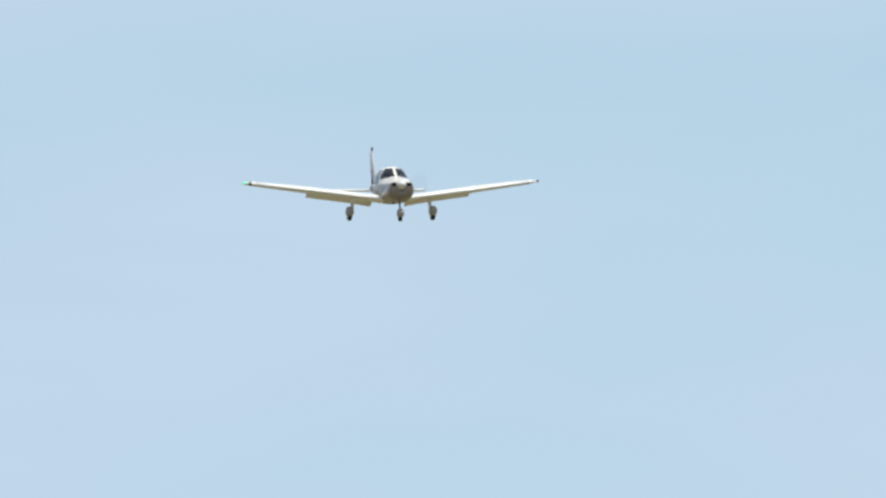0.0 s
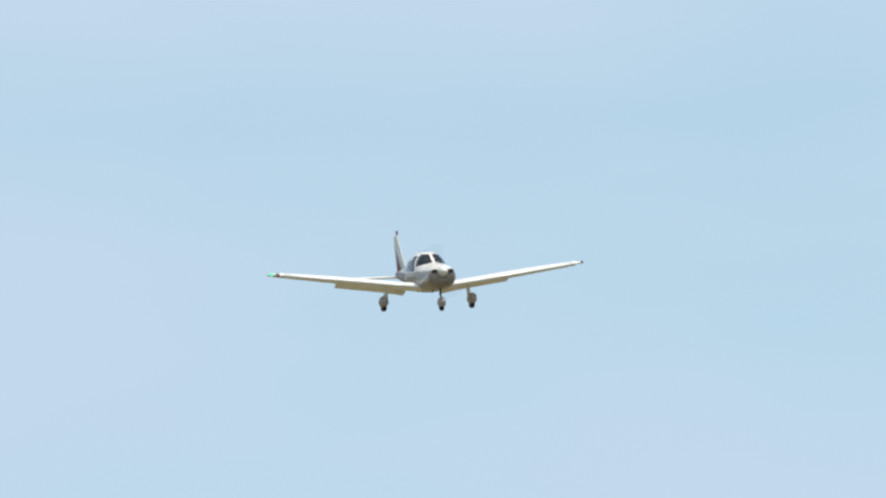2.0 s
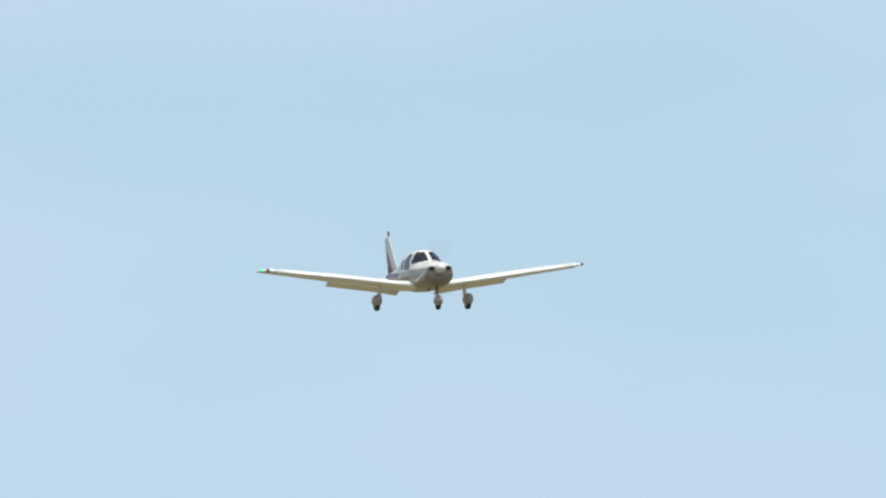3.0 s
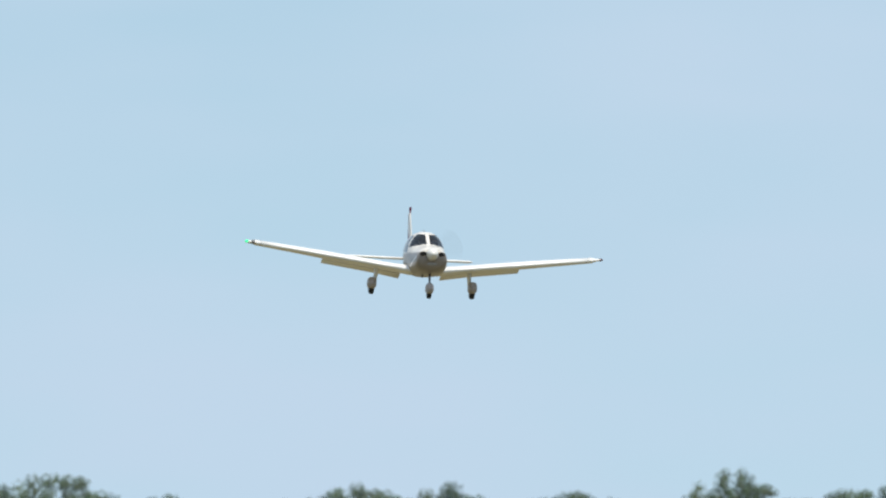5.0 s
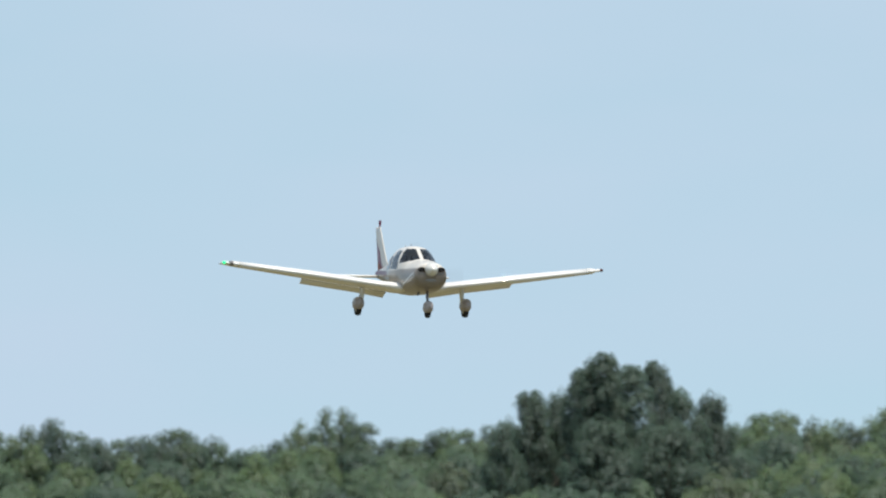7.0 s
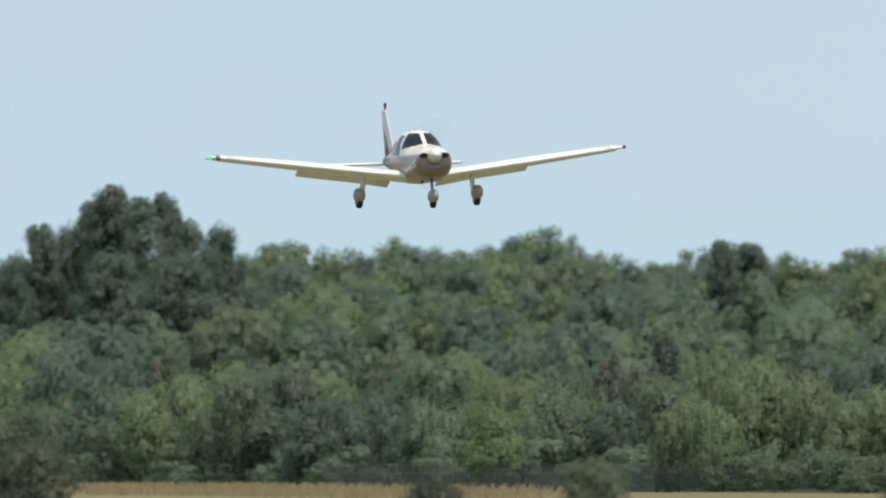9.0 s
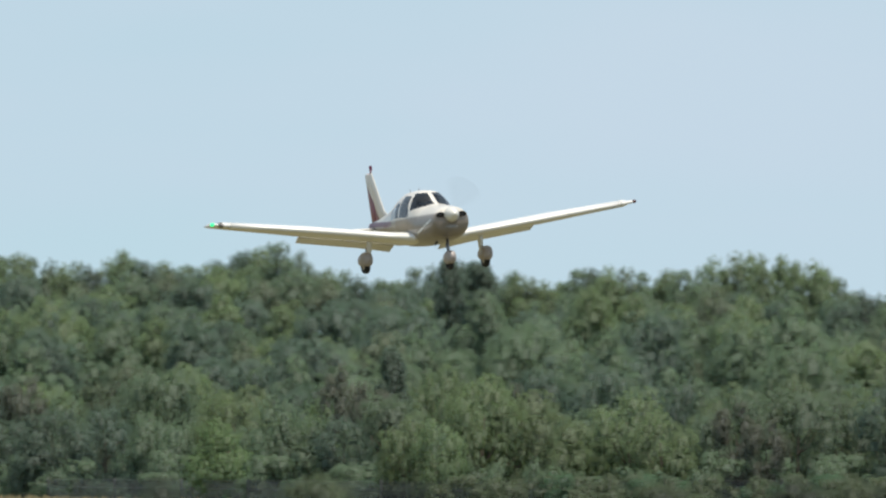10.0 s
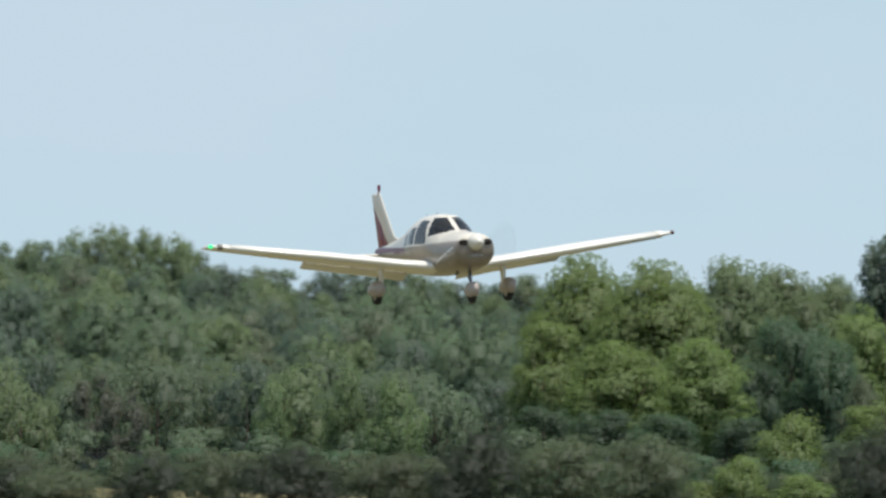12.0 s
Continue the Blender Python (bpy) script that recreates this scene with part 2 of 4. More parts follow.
def ground_material():
    m = material("dry_meadow_and_woodland_floor", (0.3, 0.24, 0.13), 0.95)
    t = m.node_tree
    b = t.nodes["Principled BSDF"]
    b.inputs["Specular IOR Level"].default_value = 0.05
    geo = node(m, "ShaderNodeNewGeometry")
    fine = node(m, "ShaderNodeTexNoise", Scale=1.3, Detail=7.0, Roughness=0.7)
    wide = node(m, "ShaderNodeTexNoise", Scale=0.03, Detail=4.0)
    for n in (fine, wide):
        t.links.new(geo.outputs["Position"], n.inputs["Vector"])
    straw = node(m, "ShaderNodeMix")
    straw.data_type = "RGBA"
    straw.inputs["A"].default_value, straw.inputs["B"].default_value = (0.130, 0.108, 0.060, 1), (0.210, 0.174, 0.100, 1)
    t.links.new(fine.outputs["Fac"], straw.inputs["Factor"])
    green = node(m, "ShaderNodeMix")
    green.data_type = "RGBA"
    green.inputs["B"].default_value = (0.17, 0.19, 0.075, 1)
    wr = node(m, "ShaderNodeMapRange")
    wr.inputs["From Min"].default_value, wr.inputs["From Max"].default_value, wr.inputs["To Max"].default_value = 0.5, 0.75, 0.6
    t.links.new(wide.outputs["Fac"], wr.inputs["Value"])
    t.links.new(wr.outputs[0], green.inputs["Factor"])
    t.links.new(straw.outputs["Result"], green.inputs["A"])
    # mown green grass near the runway, dry hay farther out
    reach = node(m, "ShaderNodeVectorMath")
    reach.operation = "LENGTH"
    t.links.new(geo.outputs["Position"], reach.inputs[0])
    mown = node(m, "ShaderNodeMapRange")
    mown.inputs["From Min"].default_value, mown.inputs["From Max"].default_value = 600.0, 690.0
    t.links.new(reach.outputs["Value"], mown.inputs["Value"])
    lawn = node(m, "ShaderNodeMix")
    lawn.data_type = "RGBA"
    lawn.inputs["A"].default_value, lawn.inputs["B"].default_value = (0.124, 0.114, 0.058, 1), (0.190, 0.168, 0.092, 1)
    t.links.new(fine.outputs["Fac"], lawn.inputs["Factor"])
    field = node(m, "ShaderNodeMix")
    field.data_type = "RGBA"
    t.links.new(mown.outputs[0], field.inputs["Factor"])
    t.links.new(lawn.outputs["Result"], field.inputs["A"])
    t.links.new(green.outputs["Result"], field.inputs["B"])
    # leaf litter under the trees, where the slope begins
    sep = node(m, "ShaderNodeVectorMath")
    sep.operation = "LENGTH"
    t.links.new(geo.outputs["Position"], sep.inputs[0])
    edge = node(m, "ShaderNodeMapRange")
    edge.inputs["From Min"].default_value, edge.inputs["From Max"].default_value = 1001.0, 1009.0
    t.links.new(sep.outputs["Value"], edge.inputs["Value"])
    # scrub has taken over the meadow beyond a slanting line
    slant = node(m, "ShaderNodeVectorMath")
    slant.operation = "DOT_PRODUCT"
    slant.inputs[1].default_value = (8.38, 1.0, 0)
    t.links.new(geo.outputs["Position"], slant.inputs[0])
    past = node(m, "ShaderNodeMapRange")
    past.inputs["From Min"].default_value, past.inputs["From Max"].default_value = 668.0, 676.0
    t.links.new(slant.outputs["Value"], past.inputs["Value"])
    either = node(m, "ShaderNodeMath")
    either.operation = "MAXIMUM"
    t.links.new(edge.outputs[0], either.inputs[0])
    t.links.new(past.outputs[0], either.inputs[1])
    litter = node(m, "ShaderNodeMix")
    litter.data_type = "RGBA"
    litter.inputs["B"].default_value = (0.040, 0.046, 0.026, 1)
    t.links.new(either.outputs[0], litter.inputs["Factor"])
    t.links.new(field.outputs["Result"], litter.inputs["A"])
    t.links.new(litter.outputs["Result"], b.inputs["Base Color"])
    return m


# ---------------------------------------------------------------- mesh helpers
def mesh_object(name, verts, faces, mat, parent=None, label="", smooth=False):
    me = bpy.data.meshes.new(name)
    me.from_pydata([tuple(v) for v in verts], [], [tuple(f) for f in faces])
    me.materials.append(mat)
    if smooth:
        me.polygons.foreach_set("use_smooth", [True] * len(me.polygons))
    me.update()
    ob = new(name, me)
    if parent is not None:
        ob.parent = parent
    if label:
        ob["label"] = label
    return ob


def part(name, bm, mat, parent=None, label="", smooth=True):
    me = bpy.data.meshes.new(name)
    bmesh.ops.recalc_face_normals(bm, faces=bm.faces)
    bm.to_mesh(me)
    bm.free()
    me.materials.append(mat)
    if smooth:
        me.polygons.foreach_set("use_smooth", [True] * len(me.polygons))
    ob = new(name, me)
    if parent is not None:
        ob.parent = parent
    if label:
        ob["label"] = label
    return ob


def tube(bm, points, radii, sides=8, caps=True):
    rings = []
    pts = [Vector(p) for p in points]
    for i, p in enumerate(pts):
        d = (pts[min(i + 1, len(pts) - 1)] - pts[max(i - 1, 0)]).normalized()
        side = d.orthogonal().normalized()
        if abs(d.z) < 0.95:
            side = d.cross(Vector((0, 0, 1))).normalized()
        up = side.cross(d)
        r = radii[i]
        rings.append([bm.verts.new(p + (side * math.cos(a) + up * math.sin(a)) * r)
                      for a in [2 * math.pi * k / sides for k in range(sides)]])
    for a, b in zip(rings, rings[1:]):
        for k in range(sides):
            bm.faces.new((a[k], a[(k + 1) % sides], b[(k + 1) % sides], b[k]))
    if caps:
        bm.faces.new(rings[0][::-1])
        bm.faces.new(rings[-1])
    return bm


def loft(bm, rings, closed=True, caps=True):
    vs = [[bm.verts.new(p) for p in ring] for ring in rings]
    n = len(vs[0])
    for a, b in zip(vs, vs[1:]):
        for k in range(n if closed else n - 1):
            bm.faces.new((a[k], a[(k + 1) % n], b[(k + 1) % n], b[k]))
    if caps and closed:
        bm.faces.new(vs[0][::-1])
        bm.faces.new(vs[-1])
    return bm


def box(bm, lo, hi, bevel=0.0):
    c = [(a + b) / 2 for a, b in zip(lo, hi)]
    s = [b - a for a, b in zip(lo, hi)]
    made = bmesh.ops.create_cube(bm, size=1.0, matrix=Matrix.Translation(c) @ Matrix.Diagonal((*s, 1)))
    if bevel:
        edges = {e for v in made["verts"] for e in v.link_edges}
        bmesh.ops.bevel(bm, geom=list(edges), offset=bevel, segments=2, affect="EDGES", profile=0.6)
    return bm


def interp(x, xs, ys):
    return float(np.interp(x, xs, ys))


def ease(a, b, x):
    t = min(1.0, max(0.0, (x - a) / (b - a)))
    return t * t * (3 - 2 * t)


# ---------------------------------------------------------------- the land
# bearing grid value -> canopy line of the hill, in the same grid above the eye's horizon
HILL_U = (-1400, -1000, -700, -400, -100, 200, 600, 900, 1250, 1450, 1700, 2000, 2230, 2450, 2800, 3400, 4200)
HILL_V = (315, 303, 306, 308, 316, 325, 345, 347, 352, 322, 320, 320, 292, 272, 274, 274, 274)
CREST, EDGE = 1400.0, 1008.0


def bearing(u):
    return (u - MID) / FOCAL


def hill_top(u):
    """Height of the bare ground on the crest."""
    return EYE.z + interp(u, HILL_U, HILL_V) / FOCAL * CREST - 4.4


def land(x, y):
    d = math.hypot(x, y)
    if y <= 0:
        return 0.0
    a = math.atan2(x, y)
    u = MID + FOCAL * a
    z = 0.06 * ease(500, 1000, d)
    t = min(1.0, max(0.0, (d - EDGE) / (CREST - EDGE)))
    z += (hill_top(u) - 0.06) * t ** 0.9
    z *= 1.0 - ease(0.35, 0.9, abs(a))
    return z


def spot(u, d):
    a = bearing(u)
    x, y = d * math.sin(a), d * math.cos(a)
    return x, y, land(x, y)


def wood_foot(u):
    """How far off the wood's foot lies: it comes nearer towards the east."""
    a = bearing(u)
    return min(EDGE, max(700.0, 668.0 / (math.cos(a) + 8.38 * math.sin(a))))


def build_ground():
    radii = [0, 30, 90, 200, 350, 500, 600, 700, 800, 900, 950, 1000] + [1008 + 28 * k for k in range(15)] + [1500, 1800, 2500, 3500, 4800]
    angles = [radians(a) for a in list(np.arange(-180, -12, 6.0)) + list(np.arange(-12, 12, 0.25)) + list(np.arange(12, 180, 6.0))]
    verts, faces = [(0, 0, 0)], []
    n = len(angles)
    for r in radii[1:]:
        for a in angles:
            x, y = r * math.sin(a), r * math.cos(a)
            verts.append((x, y, land(x, y)))
    for k in range(n):
        faces.append((0, 1 + (k + 1) % n, 1 + k))
    for j in range(len(radii) - 2):
        for k in range(n):
            a, b = 1 + j * n + k, 1 + j * n + (k + 1) % n
            faces.append((a, b, b + n, a + n))
    ob = mesh_object("ground", verts, faces, ground_material(), smooth=True)
    me = ob.data
    if me.polygons[0].normal.z < 0:
        me.flip_normals()
    tagged(ob, "dry straw-coloured meadow rising to a wooded hillside", "ground", kind="structure")


build_ground()


# ---------------------------------------------------------------- trees
SHADE_LIFT = np.array((0, 0, 0.6))                           # shading normals tipped upward, which lightens the crowns' undersides
LUMP_AT = np.array([(x, y, z) for x in (-1, 1) for y in (-1, 1) for z in (-1, 1)]) / math.sqrt(3)
LUMP_QUADS = np.array([(0, 1, 3, 2), (4, 6, 7, 5), (0, 4, 5, 1), (2, 3, 7, 6), (0, 2, 6, 4), (1, 5, 7, 3)])


def crown_arrays(seed, width, height, lobes, leaves, size, lump=1.0, flat=1.0, core=0.54):
    """A crown of many lobes: each a knot of twigs and inner leaves with loose leaf clumps standing off it. Arrays of vertices and quads,
    the cores first; the crown's base lies at z = 0."""
    rng = np.random.default_rng(seed)
    c = []
    while len(c) < lobes:
        p = rng.uniform(-1, 1, 3)
        if 0.45 < np.linalg.norm(p) < 1:
            c.append(p)
    c = np.array(c)
    reach = 0.36 + 0.12 * (1 - lump)
    spread = np.array([width * reach, width * reach, height * reach * flat])
    centre = c * spread
    centre[:, 2] += height * 0.5
    taper = 1.0 - 0.35 * np.clip((centre[:, 2] / height - 0.55) / 0.45, 0, 1)
    centre[:, :2] *= taper[:, None]
    rad = lump * rng.uniform(0.10, 0.22, lobes) * (width * 0.6 + height * 0.4)
    squash = rng.uniform(0.65, 0.95, lobes)
    middle = centre.mean(axis=0)
    # cores
    rough = rng.uniform(0.74, 1.16, (lobes, len(LUMP_AT), 1))
    round_ = np.stack([np.ones(lobes), np.ones(lobes), squash], 1)[:, None, :]
    body = centre[:, None, :] + LUMP_AT[None] * rough * rad[:, None, None] * core * round_
    out = 0.6 * LUMP_AT[None] + 0.75 * (body - middle) / (0.5 * width) + rng.normal(size=body.shape) * 0.14 + SHADE_LIFT
    out /= np.linalg.norm(out, axis=2)[:, :, None]
    core_v, core_n = body[:, LUMP_QUADS].reshape(-1, 3), out[:, LUMP_QUADS].reshape(-1, 3)
    # loose leaf clumps
    pick = rng.choice(lobes, leaves * 2, p=rad ** 2 / (rad ** 2).sum())
    n = rng.normal(size=(leaves * 2, 3))
    n[:, 2] += 0.28
    n /= np.linalg.norm(n, axis=1)[:, None]
    r = rad[pick] * rng.uniform(0.6, 1.14, leaves * 2)
    p = centre[pick] + n * r[:, None] * np.stack([np.ones_like(r), np.ones_like(r), squash[pick]], 1)
    depth = np.min(np.linalg.norm(p[:, None, :] - centre[None], axis=2) / rad[None], axis=1)
    keep = (depth > 0.55) & (p[:, 2] > -0.1 * height)
    p, n = p[keep][:leaves], n[keep][:leaves]
    k = len(p)
    facing = n + rng.normal(size=(k, 3)) * 0.24
    facing /= np.linalg.norm(facing, axis=1)[:, None]
    u = np.cross(facing, rng.normal(size=(k, 3)))
    u /= np.linalg.norm(u, axis=1)[:, None]
    v = np.cross(facing, u)
    a = size * rng.uniform(0.55, 1.25, (k, 1))
    b = a * rng.uniform(0.5, 0.85, (k, 1))
    bend = facing * a * 0.3
    shade = 0.6 * n + 0.75 * (p - middle) / (0.5 * width) + rng.normal(size=(k, 3)) * 0.12 + SHADE_LIFT
    shade /= np.linalg.norm(shade, axis=1)[:, None]
    leaf_v = np.stack([p - u * a, p - v * b + bend, p + u * a * 0.9, p + v * b + bend], 1).reshape(-1, 3)
    verts = np.concatenate([core_v, leaf_v])
    verts[:, 2] *= height / np.quantile(leaf_v[:, 2], 0.996)
    return verts, np.arange(len(verts)).reshape(-1, 4), np.concatenate([core_n, np.repeat(shade, 4, axis=0)]), np.arange(len(verts) // 4) < lobes * 6


def quick_mesh(name, verts, faces, mat, shade=None, inner=None, inner_mat=None):
    me = bpy.data.meshes.new(name)
    nf = len(faces)
    me.vertices.add(len(verts))
    me.vertices.foreach_set("co", np.ascontiguousarray(verts, dtype=np.float32).ravel())
    me.loops.add(nf * 4)
    me.loops.foreach_set("vertex_index", np.ascontiguousarray(faces, dtype=np.int32).ravel())
    me.polygons.add(nf)
    me.polygons.foreach_set("loop_start", np.arange(0, nf * 4, 4, dtype=np.int32))
    me.polygons.foreach_set("use_smooth", np.zeros(nf, dtype=bool))
    me.update(calc_edges=True)
    if shade is not None:                                # rounded leaf clumps: light falls on them as on their lobe
        me.polygons.foreach_set("use_smooth", np.ones(nf, dtype=bool))
        me.normals_split_custom_set_from_vertices(shade.tolist())
    me.materials.append(mat)
    if inner is not None:
        me.materials.append(inner_mat)
        me.polygons.foreach_set("material_index", np.ascontiguousarray(inner, dtype=np.int32))
    return me


def trunk_bmesh(height, girth, seed, limbs=5):
    rng = random.Random(seed)
    bm = bmesh.new()
    lean = rng.uniform(-0.05, 0.05) * height
    tube(bm, [(0, 0, -0.3), (0, 0, 0.15 * height), (lean * 0.4, 0, 0.4 * height), (lean, 0, 0.8 * height)],
         [girth * 1.25, girth, girth * 0.75, girth * 0.2], 7)
    for k in range(limbs):
        a = k * 2.4 + rng.uniform(-0.4, 0.4)
        z0 = height * rng.uniform(0.22, 0.5)
        reach = height * rng.uniform(0.16, 0.28)
        top = z0 + height * rng.uniform(0.18, 0.34)
        x, y = math.cos(a) * reach, math.sin(a) * reach
        tube(bm, [(lean * 0.4, 0, z0), (x * 0.5, y * 0.5, (z0 + top) / 2 - 0.04 * height), (x, y, top)],
             [girth * 0.45, girth * 0.3, girth * 0.1], 5)
    return bm


class Kind:
    """One tree, built once and then copied."""
    made = []

    def __init__(self, name, leaf, seed, width, height, lobes, leaves, size, clear=0.22, girth=0.09, stem="trunk", flat=1.0, light=False, lump=1.0):
        self.height, self.width = height, width
        Kind.made.append(self)
        self.ob = new(name)
        self.used = False
        part(stem, trunk_bmesh(height * 0.92, girth, seed), M_BARK, self.ob, "grey-brown bark")
        v, f, self.shade, inner = crown_arrays(seed, width, height * (1 - clear), lobes, leaves, size, lump, flat)
        v[:, 2] += height * clear
        if light:                                        # a thinner crown of the same build for the crowded hillside
            self.v, _, self.wood_shade, self.inner = crown_arrays(seed, width, height * (1 - clear), lobes, 640, size * 1.32, lump, flat)
            self.v[:, 2] += height * clear
        c = new("crown", quick_mesh("crown", v, f, M_LEAF[leaf], self.shade, inner, M_INNER[leaf]))
        c.parent = self.ob

    def put(self, x, y, z, turn, sx, sz, label, group=""):
        m = pose(x, y, z, 0, 0, turn) @ Matrix.Diagonal((sx, sx, sz, 1))
        if not self.used:
            self.used = True
            self.ob.matrix_basis = m
            self.first = Matrix.Diagonal((sx, sx, sz, 1)).inverted()
            ob = self.ob
        else:
            ob = copy_thing(self.ob, m @ self.first)
        return tagged(ob, label, "tree" if "tree" in self.ob.name else "shrub", group)


LABELS = {
    "mid": "mid-green broadleaf tree on the wooded hillside",
    "light": "light green broadleaf tree among the woods",
    "dark": "dark green bushy tree standing in the woods",
    "olive": "grey-olive thin-leaved tree among greener trees",
    "spring": "bright green leafy tree at the wood's edge",
}
RNG = random.Random(11)
kinds = {}
for i, (leaf, shapes) in enumerate((("mid", 4), ("light", 3), ("dark", 3), ("olive", 2))):
    kinds[leaf] = [Kind("tree", leaf, 31 + 7 * i + j, (4.0, 3.3, 4.6, 3.7)[j], (5.0, 5.4, 4.6, 5.2)[j], (26, 22, 30, 18)[j], 1150, 0.175, clear=0.06, light=True, lump=1.0)
                   for j in range(shapes)]


kinds["edge_mid"] = [Kind("tree", "mid", 61 + j, 5.0, 4.6, 40, 2000, 0.14, clear=-0.14, lump=0.84) for j in range(2)]
kinds["edge_light"] = [Kind("tree", "light", 66, 4.6, 4.4, 38, 2000, 0.14, clear=-0.14, lump=0.84)]
kinds["edge_spring"] = [Kind("tree", "spring", 64, 4.4, 4.6, 40, 2000, 0.14, clear=-0.14, lump=0.84)]
kinds["edge_dark"] = [Kind("tree", "dark", 68, 4.8, 4.8, 40, 2000, 0.14, clear=-0.14, lump=0.84)]


for j, leaf in enumerate(("mid", "light", "dark")):
    kinds["crest_" + leaf] = [Kind("tree", leaf, 71 + 3 * j + i, (2.5, 3.0)[i], 5.0, (34, 40)[i], 1150, 0.15, clear=-0.10, lump=(0.84, 0.8)[i]) for i in range(2)]


def plant(leaf, u, d, top_v=None, width_px=None, sink=0.15):
    """A tree at a bearing and distance; its top at a given grid height, or of ordinary size."""
    k = RNG.choice(kinds[leaf])
    x, y, z = spot(u, d)
    sz = RNG.uniform(0.82, 1.18)
    if top_v is not None:
        sz = (EYE.z + top_v / FOCAL * d - z + sink) / k.height
    sx = RNG.uniform(0.8, 1.15)
    if width_px is not None:
        sx = width_px / FOCAL * d / k.width
    return k.put(x, y, z - sink, RNG.uniform(0, 360), sx, sz, LABELS[leaf.split("_")[-1]], "trees of the wooded hill")


def leaf_choice(r):
    return "mid" if r < 0.44 else "light" if r < 0.62 else "dark" if r < 0.93 else "olive"


# the canopy's skyline: bearing and height
SKY_U = (-1400, -1320, -1250, -1190, -1156, -1096, -1080, -1026, -946, -836, -766, -686, -646, -596, -556, -521, -491, -471, -426, -366, -296,
         -236, -176, -126, -76, -36, 24, 54, 109, 149, 209, 234, 260, 690, 705, 770, 850, 910, 957, 990, 1020, 1056, 1140, 1165, 1190, 1215,
         1240, 1293, 1346, 1396, 1450, 1470, 1530, 1616, 1656, 1726, 1766, 1846, 1886, 1926, 1966, 1997, 2040, 2120, 2176, 2211, 2226, 2296,
         2375, 2410, 2445, 2475, 2515, 2560, 2590, 2630, 2700, 2780)
SKY_V = (332, 345, 366, 368, 345, 320, 300, 332, 302, 306, 322, 345, 333, 318, 333, 349, 334, 314, 309, 315, 328,
         315, 290, 306, 341, 370, 357, 317, 309, 326, 327, 309, 335, 340, 356, 357, 342, 342, 367, 348, 350, 332, 350, 368, 362, 386,
         367, 341, 326, 309, 306, 329, 346, 336, 316, 309, 334, 331, 316, 328, 325, 347, 353, 351, 338, 328, 290, 286,
         280, 262, 304, 284, 284, 294, 304, 265, 260, 262)


def skyline(u):
    return interp(u, SKY_U, SKY_V)


u = -1900.0
while u < 4100:
    near_line = -1400 < u < 2780
    leaf = leaf_choice(RNG.random())
    if 1500 < u < 1620 or 2430 < u < 2460 or 2575 < u < 2600 or -540 < u < -490 or 1120 < u < 1180:
        leaf = "dark"
    elif 1990 < u < 2215 or 940 < u < 975 or 1640 < u < 1730:
        leaf = "light"
    if near_line:
        step = RNG.uniform(21, 33)
        plant("crest_" + leaf.replace("olive", "mid"), u, CREST + RNG.uniform(-30, 6), skyline(u) + RNG.uniform(-4, 4), RNG.uniform(56, 88))
    else:
        step = RNG.uniform(48, 70)
        plant(leaf, u, CREST + RNG.uniform(-14, 10), interp(u, HILL_U, HILL_V) + RNG.uniform(-16, 6), RNG.uniform(80, 125))
    u += step

# the wood's front edge
u = -1500.0
while u < 3900:
    d = (wood_foot(u) if u < 2640 else EDGE - 20) + RNG.uniform(3, 34)
    plant(RNG.choice(("edge_mid", "edge_light", "edge_mid", "edge_dark")), u, d, RNG.uniform(55, 140), RNG.uniform(130, 240))
    if wood_foot(u) < EDGE - 60 and u < 2640:                         # a second rank where the wood has pushed forward
        d = wood_foot(u) + (EDGE - wood_foot(u)) * RNG.uniform(0.35, 0.8)
        plant(RNG.choice(("edge_mid", "edge_light", "edge_dark")), u + RNG.uniform(-30, 30), d, RNG.uniform(90, 165), RNG.uniform(120, 210))
    u += RNG.uniform(55, 92)


